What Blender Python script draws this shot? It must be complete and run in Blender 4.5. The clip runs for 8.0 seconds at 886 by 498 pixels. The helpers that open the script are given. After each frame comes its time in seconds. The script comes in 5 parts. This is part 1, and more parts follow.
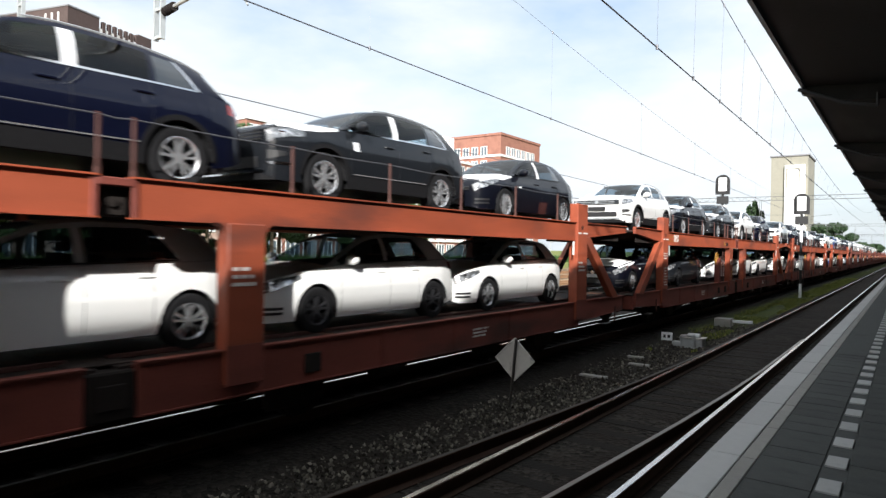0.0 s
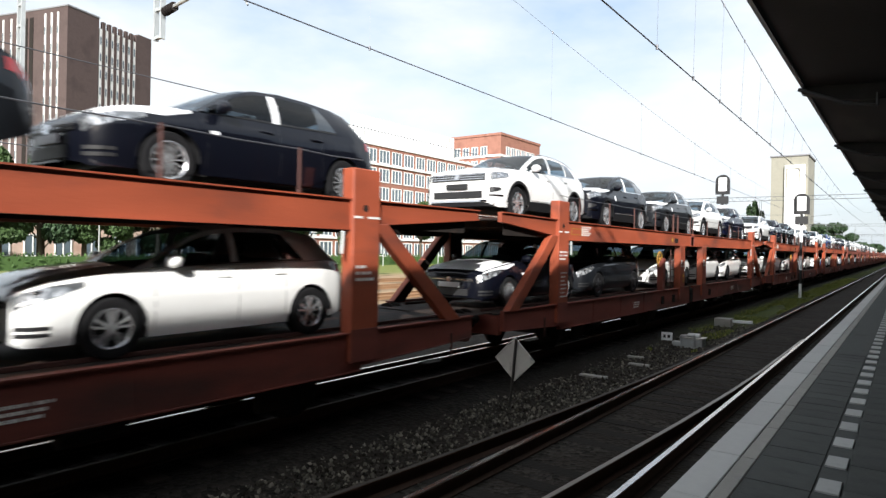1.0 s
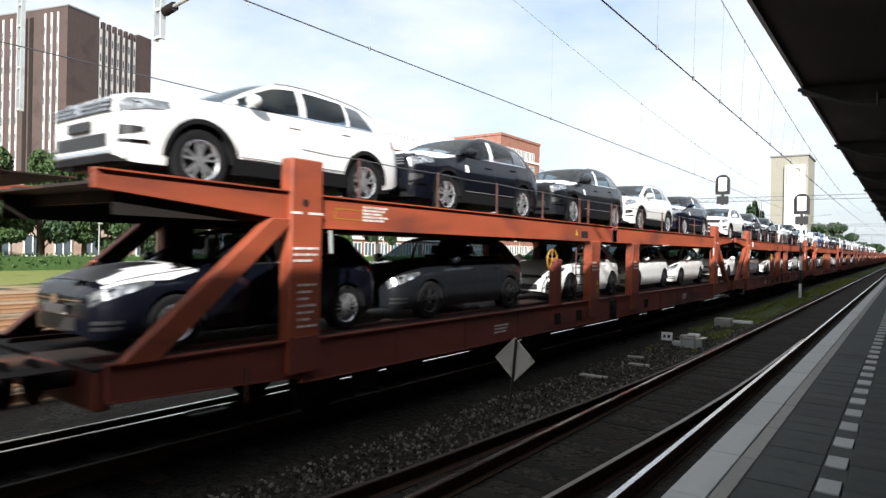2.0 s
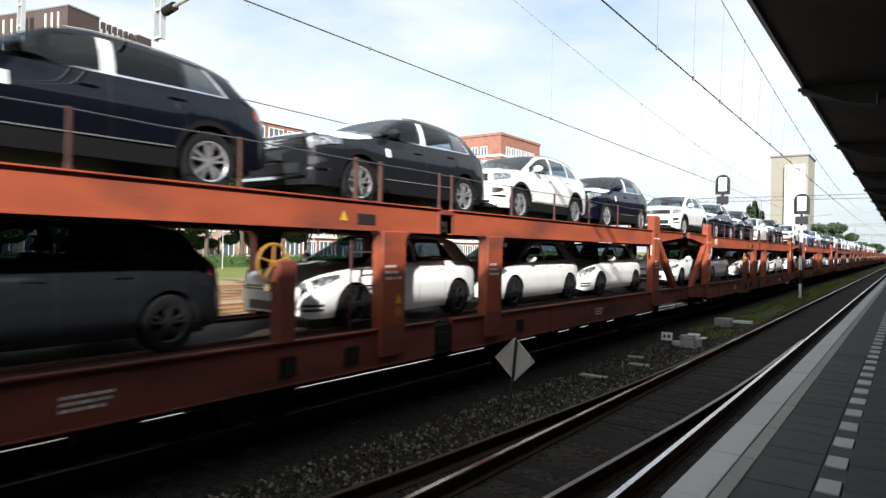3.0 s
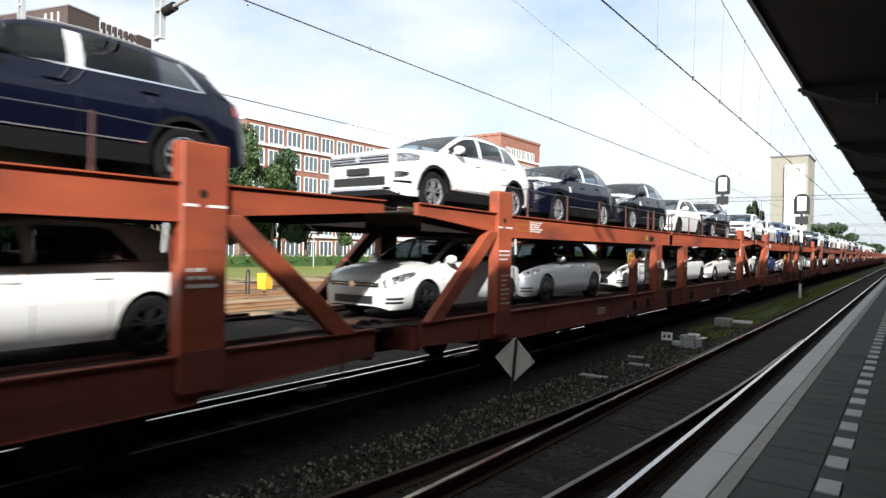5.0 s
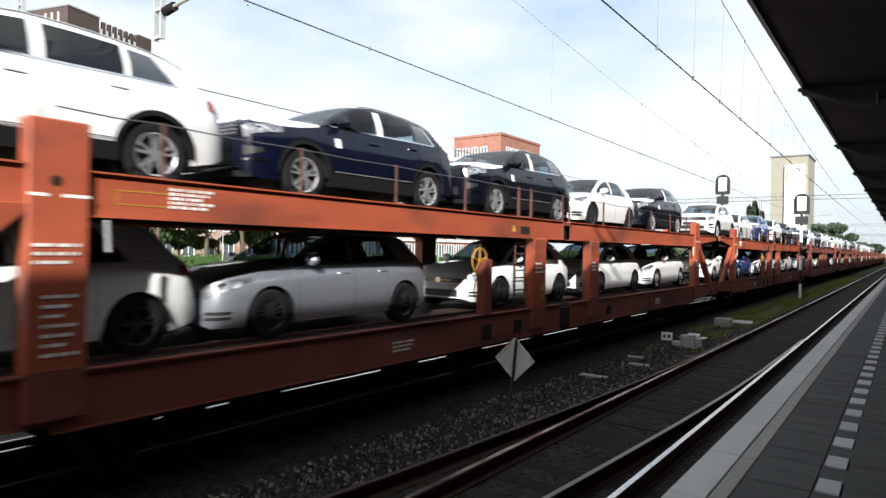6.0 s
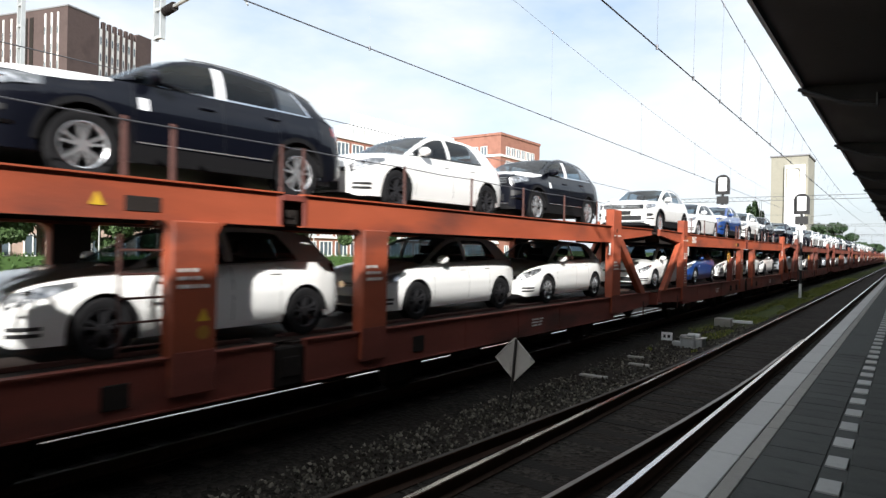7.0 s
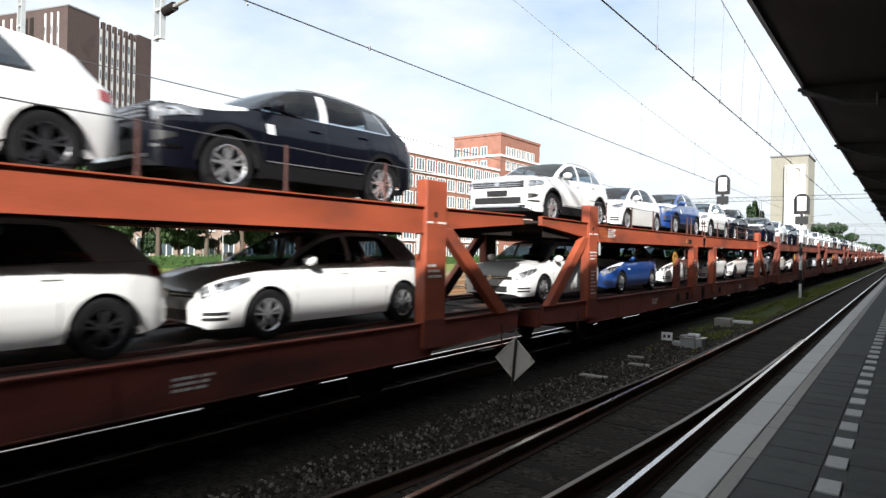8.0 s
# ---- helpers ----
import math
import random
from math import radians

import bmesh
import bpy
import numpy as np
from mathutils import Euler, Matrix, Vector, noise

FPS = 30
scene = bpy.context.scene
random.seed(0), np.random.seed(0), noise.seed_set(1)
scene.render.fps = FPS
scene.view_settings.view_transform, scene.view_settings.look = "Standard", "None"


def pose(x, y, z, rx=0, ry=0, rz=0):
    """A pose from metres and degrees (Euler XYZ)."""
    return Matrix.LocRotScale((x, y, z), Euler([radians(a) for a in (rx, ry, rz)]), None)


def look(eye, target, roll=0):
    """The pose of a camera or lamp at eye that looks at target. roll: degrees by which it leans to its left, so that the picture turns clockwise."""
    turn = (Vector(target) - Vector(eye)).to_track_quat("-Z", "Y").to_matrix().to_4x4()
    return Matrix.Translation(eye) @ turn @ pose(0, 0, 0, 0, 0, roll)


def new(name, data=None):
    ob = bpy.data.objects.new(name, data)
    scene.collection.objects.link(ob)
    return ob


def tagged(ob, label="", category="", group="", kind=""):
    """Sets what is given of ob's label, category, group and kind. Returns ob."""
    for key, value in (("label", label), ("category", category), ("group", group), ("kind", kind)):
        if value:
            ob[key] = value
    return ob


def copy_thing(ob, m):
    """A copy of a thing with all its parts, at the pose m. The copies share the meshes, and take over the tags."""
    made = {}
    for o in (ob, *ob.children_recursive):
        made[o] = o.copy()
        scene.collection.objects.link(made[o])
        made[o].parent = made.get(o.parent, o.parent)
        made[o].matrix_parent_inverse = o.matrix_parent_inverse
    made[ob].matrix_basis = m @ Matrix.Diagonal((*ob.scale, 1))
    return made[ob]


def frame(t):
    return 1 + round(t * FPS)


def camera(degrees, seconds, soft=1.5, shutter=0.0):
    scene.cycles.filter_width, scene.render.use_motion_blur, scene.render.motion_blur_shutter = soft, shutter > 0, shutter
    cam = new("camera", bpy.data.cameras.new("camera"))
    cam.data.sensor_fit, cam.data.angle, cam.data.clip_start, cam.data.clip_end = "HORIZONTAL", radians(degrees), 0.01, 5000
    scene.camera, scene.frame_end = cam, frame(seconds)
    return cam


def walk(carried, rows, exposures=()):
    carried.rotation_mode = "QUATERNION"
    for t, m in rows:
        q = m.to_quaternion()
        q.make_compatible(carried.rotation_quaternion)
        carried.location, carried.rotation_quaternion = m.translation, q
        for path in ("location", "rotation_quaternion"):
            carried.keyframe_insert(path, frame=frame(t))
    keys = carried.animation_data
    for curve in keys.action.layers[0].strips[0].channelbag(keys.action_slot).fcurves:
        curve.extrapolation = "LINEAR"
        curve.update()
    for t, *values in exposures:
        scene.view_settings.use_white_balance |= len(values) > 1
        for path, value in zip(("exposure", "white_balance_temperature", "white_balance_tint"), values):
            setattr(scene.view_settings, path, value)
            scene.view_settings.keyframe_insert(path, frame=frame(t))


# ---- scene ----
cam = camera(70.47, 8.0, soft=1.4, shutter=0.3)
EYE = pose(0, 0, 2.34, 0, 0, 36.5) @ pose(0, 0, 0, 89.9, 0, 0) @ pose(0, 0, 0, 0, 0, 1.1)
walk(cam, [(0, EYE), (8, EYE)])
scene.view_settings.exposure = 0.84

# ---- daylight ----
TO_SUN = Vector((0.48, -0.78, 0.50)).normalized()
sun = new("sun", bpy.data.lights.new("sun", "SUN"))
sun.data.energy, sun.data.angle, sun.data.color = 5.0, radians(1.0), (1.0, 0.98, 0.95)
sun.matrix_world = look((30, -50, 40), Vector((30, -50, 40)) - TO_SUN)
world = bpy.data.worlds.new("sky")
scene.world = world
world.use_nodes = True
wn, wl = world.node_tree.nodes, world.node_tree.links
wn.clear()
sky = wn.new("ShaderNodeTexSky")
sky.sky_type, sky.sun_disc = "NISHITA", False
sky.sun_elevation, sky.sun_rotation = math.asin(TO_SUN.z), math.atan2(TO_SUN.x, TO_SUN.y)
sky.dust_density = 3.0
tc, mp = wn.new("ShaderNodeTexCoord"), wn.new("ShaderNodeMapping")
mp.inputs["Scale"].default_value = (1.2, 1.2, 3.2)
cloud = wn.new("ShaderNodeTexNoise")
cloud.inputs["Scale"].default_value, cloud.inputs["Detail"].default_value, cloud.inputs["Roughness"].default_value = 1.7, 6, 0.55
ramp = wn.new("ShaderNodeValToRGB")
ramp.color_ramp.elements[0].position, ramp.color_ramp.elements[1].position = 0.22, 0.56
mixc = wn.new("ShaderNodeMixRGB")
mixc.inputs[2].default_value = (9.3, 9.9, 10.5, 1)
bg, wo = wn.new("ShaderNodeBackground"), wn.new("ShaderNodeOutputWorld")
bg.inputs["Strength"].default_value = 0.060
wl.new(tc.outputs["Generated"], mp.inputs[0]); wl.new(mp.outputs[0], cloud.inputs["Vector"])
wl.new(cloud.outputs["Fac"], ramp.inputs[0]); wl.new(ramp.outputs[0], mixc.inputs[0])
lift = wn.new("ShaderNodeVectorMath"); lift.operation = "MULTIPLY_ADD"
lift.inputs[1].default_value, lift.inputs[2].default_value = (1.5, 1.5, 1.5), (1.3, 2.0, 2.7)
wl.new(sky.outputs[0], lift.inputs[0]); wl.new(lift.outputs[0], mixc.inputs[1]); wl.new(mixc.outputs[0], bg.inputs[0]); wl.new(bg.outputs[0], wo.inputs[0])


# ---- materials ----
def mat(name, col, rough=0.6, metal=0.0, var=0.25, scale=6.0, dirt=None, dirt_scale=1.5, dirt_at=0.55, bump=0.0, bump_scale=60.0,
        spec=0.5, coat=0.0, rand=0.0, stretch=(1, 1, 1)):
    """Surface with fine grain, a second colour in larger stains, and relief."""
    m = bpy.data.materials.new(name)
    m.use_nodes = True
    n, l = m.node_tree.nodes, m.node_tree.links
    b = n["Principled BSDF"]
    b.inputs["Roughness"].default_value, b.inputs["Metallic"].default_value = rough, metal
    b.inputs["Specular IOR Level"].default_value = spec if rough < 0.75 else min(spec, 0.15)
    b.inputs["Coat Weight"].default_value = coat
    b.inputs["Coat Roughness"].default_value = 0.04
    co, mm = n.new("ShaderNodeTexCoord"), n.new("ShaderNodeMapping")
    mm.inputs["Scale"].default_value = stretch
    l.new(co.outputs["Object"], mm.inputs[0])
    a = n.new("ShaderNodeTexNoise")
    a.inputs["Scale"].default_value, a.inputs["Detail"].default_value = scale, 5
    l.new(mm.outputs[0], a.inputs["Vector"])
    r = n.new("ShaderNodeMixRGB")
    lo = [c * (1 - var) for c in col]
    hi = [min(1, c * (1 + var)) for c in col]
    r.inputs[1].default_value, r.inputs[2].default_value = (*lo, 1), (*hi, 1)
    l.new(a.outputs["Fac"], r.inputs[0])
    out = r.outputs[0]
    if dirt:
        d, dr, dm = n.new("ShaderNodeTexNoise"), n.new("ShaderNodeValToRGB"), n.new("ShaderNodeMixRGB")
        d.inputs["Scale"].default_value, d.inputs["Detail"].default_value = dirt_scale, 8
        dr.color_ramp.elements[0].position, dr.color_ramp.elements[1].position = dirt_at, min(1, dirt_at + 0.18)
        l.new(mm.outputs[0], d.inputs["Vector"]); l.new(d.outputs["Fac"], dr.inputs[0])
        l.new(dr.outputs[0], dm.inputs[0]); l.new(out, dm.inputs[1])
        dm.inputs[2].default_value = (*dirt, 1)
        out = dm.outputs[0]
    if rand:
        oi, hs, ma = n.new("ShaderNodeObjectInfo"), n.new("ShaderNodeHueSaturation"), n.new("ShaderNodeMapRange")
        ma.inputs["To Min"].default_value, ma.inputs["To Max"].default_value = 1 - rand, 1 + rand
        l.new(oi.outputs["Random"], ma.inputs["Value"]); l.new(ma.outputs[0], hs.inputs["Value"]); l.new(out, hs.inputs["Color"])
        out = hs.outputs[0]
    l.new(out, b.inputs["Base Color"])
    if bump:
        t, bp = n.new("ShaderNodeTexNoise"), n.new("ShaderNodeBump")
        t.inputs["Scale"].default_value, t.inputs["Detail"].default_value = bump_scale, 4
        bp.inputs["Strength"].default_value, bp.inputs["Distance"].default_value = bump, 0.02
        l.new(co.outputs["Object"], t.inputs["Vector"]); l.new(t.outputs["Fac"], bp.inputs["Height"]); l.new(bp.outputs[0], b.inputs["Normal"])
    return m


def paint(name, col, metallic=0.0, coat=1.0, spec=0.5, rough=0.32):
    return mat(name, col, rough, metallic, 0.04, 3, coat=coat, spec=spec)


ORANGE = mat("oxide_red_paint", (0.315, 0.068, 0.030), 0.55, 0, 0.42, 1.9, (0.15, 0.042, 0.026), 1.5, 0.54, 0.15, 30, rand=0.12, stretch=(1, 0.35, 1.2))
# darker oxide copy: canopy shade on sills and feet, plus rust stains
ORANGE_D = mat("shaded_stained_oxide_paint", (0.185, 0.042, 0.028), 0.7, 0, 0.35, 2.5, (0.07, 0.026, 0.020), 1.1, 0.52, 0.2, 30, stretch=(1, 0.35, 1.4))
# second oxide copy: the distant wagons' dim look is put into the colour
DIMMED = mat("dimmed_oxide_paint", (0.17, 0.045, 0.028), 0.6, 0, 0.3, 1.6, (0.09, 0.032, 0.024), 1.5, 0.5, 0.15, 30, rand=0.15, stretch=(1, 0.35, 1.2))
DECK = mat("deck_steel", (0.04, 0.031, 0.028), 0.75, 0.2, 0.3, 5, (0.14, 0.06, 0.035), 2.0, 0.55, 0.3, 40)
# grime of the underframe; also the painted shade on inner faces
UNDER = mat("underframe_grime_and_shade", (0.022, 0.018, 0.016), 0.85, 0, 0.3, 6, (0.05, 0.028, 0.018), 2.0, 0.6, 0.3, 40)
STEEL = mat("dark_steel", (0.08, 0.075, 0.07), 0.5, 0.7, 0.2, 10)
ROD = mat("rusty_rod", (0.075, 0.030, 0.024), 0.7, 0.2, 0.3, 14)
WIRE = mat("wire_steel", (0.13, 0.13, 0.14), 0.5, 0.6, 0.1, 10)
YELLOW = mat("yellow_paint", (0.60, 0.38, 0.03), 0.5, 0, 0.12, 8, (0.35, 0.2, 0.03), 5, 0.6)
MARK = mat("white_marking", (0.72, 0.70, 0.66), 0.6, 0, 0.15, 20, (0.4, 0.25, 0.2), 9, 0.6)
RAILTOP = mat("polished_rail", (0.62, 0.60, 0.57), 0.22, 1.0, 0.08, 12, stretch=(1, 0.1, 1))
RAILSIDE = mat("rusty_rail", (0.060, 0.036, 0.026), 0.8, 0.2, 0.3, 12)
YARDRAIL = mat("yard_rail", (0.34, 0.20, 0.11), 0.6, 0.4, 0.2, 10)
SLEEPER = mat("timber_sleeper", (0.020, 0.017, 0.014), 0.85, 0, 0.3, 9, (0.040, 0.032, 0.026), 4, 0.6, 0.4, 30, rand=0.25)
CONC = mat("concrete_kerb", (0.36, 0.35, 0.32), 0.8, 0, 0.12, 8, (0.24, 0.225, 0.2), 3.0, 0.56, 0.25, 60, rand=0.07)
KERBW = mat("white_edge_paint", (0.52, 0.52, 0.50), 0.65, 0, 0.08, 10, (0.45, 0.44, 0.41), 4.0, 0.63, 0.2, 60, rand=0.05)
PAVE = mat("paving_slab", (0.084, 0.089, 0.085), 0.75, 0, 0.18, 14, (0.058, 0.06, 0.058), 2.2, 0.56, 0.3, 90, rand=0.12)
TACT = mat("white_paver", (0.50, 0.51, 0.49), 0.7, 0, 0.1, 14, (0.36, 0.36, 0.34), 6, 0.6, 0.2, 80, rand=0.1)
TYRE = mat("tyre_rubber", (0.013, 0.013, 0.014), 0.8, 0, 0.2, 30, spec=0.25)
ALLOY = mat("alloy_wheel", (0.72, 0.73, 0.75), 0.26, 0.8, 0.05, 10)
ALLOY_D = mat("dark_alloy_wheel", (0.055, 0.055, 0.06), 0.35, 0.6, 0.1, 10)
TRIM = mat("black_plastic_trim", (0.018, 0.018, 0.019), 0.5, 0, 0.15, 20)
CLAD = mat("grey_plastic_cladding", (0.009, 0.009, 0.010), 0.8, 0, 0.15, 20)
CHROME = mat("chrome_trim", (0.8, 0.8, 0.82), 0.12, 1.0, 0.02, 10)
SATIN = mat("satin_aluminium", (0.70, 0.71, 0.72), 0.38, 0.7, 0.05, 10)


def glass(name, tint, gloss_rough=0.02):
    m = bpy.data.materials.new(name)
    m.use_nodes = True
    n, l = m.node_tree.nodes, m.node_tree.links
    n.clear()
    tr, gl, mx, fr, out = n.new("ShaderNodeBsdfTransparent"), n.new("ShaderNodeBsdfGlossy"), n.new("ShaderNodeMixShader"), n.new("ShaderNodeLayerWeight"), n.new("ShaderNodeOutputMaterial")
    no, hs = n.new("ShaderNodeTexNoise"), n.new("ShaderNodeMixRGB")
    no.inputs["Scale"].default_value = 2.0
    hs.inputs[1].default_value, hs.inputs[2].default_value = (*[t * 0.9 for t in tint], 1), (*tint, 1)
    l.new(no.outputs["Fac"], hs.inputs[0]); l.new(hs.outputs[0], tr.inputs[0])
    gl.inputs["Roughness"].default_value = gloss_rough
    pw, ad = n.new("ShaderNodeMath"), n.new("ShaderNodeMath")
    pw.operation, pw.inputs[1].default_value = "POWER", 4.0
    ad.operation, ad.inputs[1].default_value, ad.inputs[2].default_value = "MULTIPLY_ADD", 0.6, 0.05
    l.new(fr.outputs["Facing"], pw.inputs[0]); l.new(pw.outputs[0], ad.inputs[0]); l.new(ad.outputs[0], mx.inputs[0]); l.new(tr.outputs[0], mx.inputs[1]); l.new(gl.outputs[0], mx.inputs[2]); l.new(mx.outputs[0], out.inputs[0])
    return m


CARGLASS = glass("tinted_car_glass", (0.46, 0.56, 0.63))
# hatchback glass: the shaded view through the cabin is put into the tint
SHADEGLASS = glass("shade_tinted_car_glass", (0.22, 0.26, 0.29))
SEAT = mat("dark_seat_cloth", (0.03, 0.03, 0.032), 0.85, 0, 0.2, 20)
GLASSY = mat("dark_car_glass", (0.020, 0.026, 0.032), 0.04, 0, 0.1, 3, spec=0.8, coat=1.0)
LAMPG = mat("headlight_glass", (0.20, 0.21, 0.22), 0.08, 0.6, 0.7, 16, (0.75, 0.77, 0.8), 11, 0.50, coat=1.0)
LAMPR = mat("red_lamp_glass", (0.32, 0.012, 0.012), 0.12, 0, 0.1, 10, coat=1.0)
FILM = mat("white_protective_film", (0.82, 0.83, 0.85), 0.45, 0, 0.05, 5, bump=0.12, bump_scale=9)
SIGNW = mat("grey_sign_back", (0.56, 0.54, 0.49), 0.6, 0, 0.12, 7, (0.24, 0.22, 0.2), 5, 0.6)
GALV = mat("galvanised_steel", (0.52, 0.54, 0.53), 0.45, 0.5, 0.15, 8, (0.3, 0.3, 0.29), 3, 0.6)
SIGNAL_B = mat("black_signal_board", (0.012, 0.012, 0.013), 0.5, 0, 0.2, 8)
SIGNAL_W = mat("white_signal_panel", (0.85, 0.86, 0.86), 0.5, 0, 0.04, 8)
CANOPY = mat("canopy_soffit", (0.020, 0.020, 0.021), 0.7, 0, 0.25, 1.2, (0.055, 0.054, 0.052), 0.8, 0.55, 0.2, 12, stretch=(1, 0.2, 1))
CANOPY_E = mat("canopy_fascia", (0.05, 0.05, 0.055), 0.55, 0.2, 0.2, 3)
LEAF = mat("broadleaf_green", (0.045, 0.080, 0.026), 0.6, 0, 0.35, 8, spec=0.3)
LEAF2 = mat("dark_leaf_green", (0.030, 0.058, 0.024), 0.6, 0, 0.35, 8, spec=0.3)
HEDGE = mat("hedge_green", (0.050, 0.095, 0.026), 0.7, 0, 0.4, 5, spec=0.3)
BARK = mat("tree_bark", (0.10, 0.08, 0.06), 0.9, 0, 0.3, 10, bump=0.5, bump_scale=20)
BRICK = mat("red_brick_wall", (0.28, 0.135, 0.10), 0.85, 0, 0.2, 3.0, (0.21, 0.10, 0.075), 0.5, 0.5, 0.2, 30)
PBRICK = mat("pale_brick_wall", (0.44, 0.33, 0.27), 0.85, 0, 0.18, 2.0, (0.34, 0.23, 0.18), 0.4, 0.5, 0.2, 30)
DBRICK = mat("dark_brown_brick", (0.088, 0.064, 0.060), 0.85, 0, 0.15, 2.0, (0.068, 0.050, 0.047), 0.3, 0.5, 0.2, 30)
WHITEF = mat("white_window_frame", (0.72, 0.72, 0.70), 0.55, 0, 0.06, 3)
PANE = mat("window_pane", (0.10, 0.13, 0.15), 0.08, 0, 0.3, 0.6, coat=1.0)
CREAM = mat("cream_render", (0.27, 0.26, 0.215), 0.8, 0, 0.1, 1.0, (0.22, 0.21, 0.175), 0.3, 0.6)
BRAKE = mat("worn_yellow_paint", (0.36, 0.18, 0.025), 0.55, 0, 0.15, 8, (0.28, 0.13, 0.03), 5, 0.55)
PORTAL = mat("dark_portal_steel", (0.11, 0.12, 0.115), 0.7, 0.2, 0.2, 4)
STRIPW = mat("grey_white_window_strip", (0.62, 0.61, 0.59), 0.6, 0, 0.15, 1.5)
ROOFM = mat("roof_grey", (0.2, 0.2, 0.21), 0.7, 0, 0.15, 2)


def ground_mat():
    """Ballast by the tracks, weeds at the verge, sandy yard and grass further off."""
    m = bpy.data.materials.new("ballast_and_soil")
    m.use_nodes = True
    n, l = m.node_tree.nodes, m.node_tree.links
    b = n["Principled BSDF"]
    b.inputs["Roughness"].default_value, b.inputs["Specular IOR Level"].default_value = 0.9, 0.12
    co = n.new("ShaderNodeTexCoord")
    v = n.new("ShaderNodeTexVoronoi"); v.inputs["Scale"].default_value = 16
    c = n.new("ShaderNodeMixRGB"); c.inputs[1].default_value, c.inputs[2].default_value = (0.010, 0.009, 0.007, 1), (0.058, 0.050, 0.042, 1)
    l.new(co.outputs["Object"], v.inputs["Vector"])
    sp = n.new("ShaderNodeSeparateColor"); l.new(v.outputs["Color"], sp.inputs[0]); l.new(sp.outputs[0], c.inputs[0])
    big = n.new("ShaderNodeTexNoise"); big.inputs["Scale"].default_value, big.inputs["Detail"].default_value = 0.9, 6
    l.new(co.outputs["Object"], big.inputs["Vector"])
    sx = n.new("ShaderNodeSeparateXYZ"); l.new(co.outputs["Object"], sx.inputs[0])

    def band(a, bb, sock):
        r = n.new("ShaderNodeMapRange"); r.inputs[1].default_value, r.inputs[2].default_value = a, bb
        l.new(sock, r.inputs[0]); return r.outputs[0]

    def mul(a, bb):
        q = n.new("ShaderNodeMath"); q.operation = "MULTIPLY"; l.new(a, q.inputs[0]); l.new(bb, q.inputs[1]); return q.outputs[0]

    def over(fac, base, col):
        q = n.new("ShaderNodeMixRGB"); l.new(fac, q.inputs[0]); l.new(base, q.inputs[1]); q.inputs[2].default_value = (*col, 1); return q.outputs[0]
    stain = band(0.42, 0.62, big.outputs["Fac"])
    out = over(stain, c.outputs[0], (0.024, 0.019, 0.015))
    # shade under the train, darkened into the bed of its track
    bed_shade = mul(band(-5.6, -6.3, sx.outputs[0]), band(-9.4, -8.8, sx.outputs[0]))
    out = over(bed_shade, out, (0.008, 0.007, 0.006))
    # weeds on the strip between the two tracks, thicker further along
    w = mul(mul(band(-6.2, -5.6, sx.outputs[0]), band(-4.2, -4.7, sx.outputs[0])), mul(band(18, 27, sx.outputs[1]), band(0.3, 0.5, big.outputs["Fac"])))
    out = over(w, out, (0.075, 0.095, 0.03))
    # sandy yard, then grass
    big2 = n.new("ShaderNodeTexNoise"); big2.inputs["Scale"].default_value, big2.inputs["Detail"].default_value = 0.35, 7
    l.new(co.outputs["Object"], big2.inputs["Vector"])
    s = mul(band(-11.2, -13.2, sx.outputs[0]), band(0.36, 0.5, big2.outputs["Fac"]))
    out = over(s, out, (0.30, 0.215, 0.135))
    gr = mul(band(-38, -44, sx.outputs[0]), band(0.2, 0.4, big2.outputs["Fac"]))
    out = over(gr, out, (0.17, 0.19, 0.06))
    l.new(out, b.inputs["Base Color"])
    bp = n.new("ShaderNodeBump"); bp.inputs["Strength"].default_value, bp.inputs["Distance"].default_value = 0.8, 0.04
    l.new(v.outputs["Distance"], bp.inputs["Height"]); l.new(bp.outputs[0], b.inputs["Normal"])
    return m


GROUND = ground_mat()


# ---- mesh helpers ----
def box(bm, x0, x1, y0, y1, z0, z1, bev=0.0):
    vs = [bm.verts.new(p) for p in ((x0, y0, z0), (x1, y0, z0), (x1, y1, z0), (x0, y1, z0), (x0, y0, z1), (x1, y0, z1), (x1, y1, z1), (x0, y1, z1))]
    fs = [bm.faces.new([vs[i] for i in f]) for f in ((0, 3, 2, 1), (4, 5, 6, 7), (0, 1, 5, 4), (1, 2, 6, 5), (2, 3, 7, 6), (3, 0, 4, 7))]
    if bev:
        es = list({e for f in fs for e in f.edges})
        bmesh.ops.bevel(bm, geom=es, offset=bev, segments=1, affect="EDGES")
    return bm


def boxm(*a, bev=0.0):
    return box(bmesh.new(), *a, bev=bev)


def prism(bm, pts, axis, a, b, bev=0.0):
    """Polygon pts, in the two axes other than axis, drawn out from a to b."""
    def put(p, s):
        return {"x": (s, p[0], p[1]), "y": (p[0], s, p[1]), "z": (p[0], p[1], s)}[axis]
    lo, hi = [bm.verts.new(put(p, a)) for p in pts], [bm.verts.new(put(p, b)) for p in pts]
    n = len(pts)
    fs = [bm.faces.new(lo), bm.faces.new(hi[::-1])]
    fs += [bm.faces.new((lo[i], hi[i], hi[(i + 1) % n], lo[(i + 1) % n])) for i in range(n)]
    bmesh.ops.recalc_face_normals(bm, faces=fs)
    if bev:
        bmesh.ops.bevel(bm, geom=list({e for f in fs for e in f.edges}), offset=bev, segments=1, affect="EDGES")
    return bm


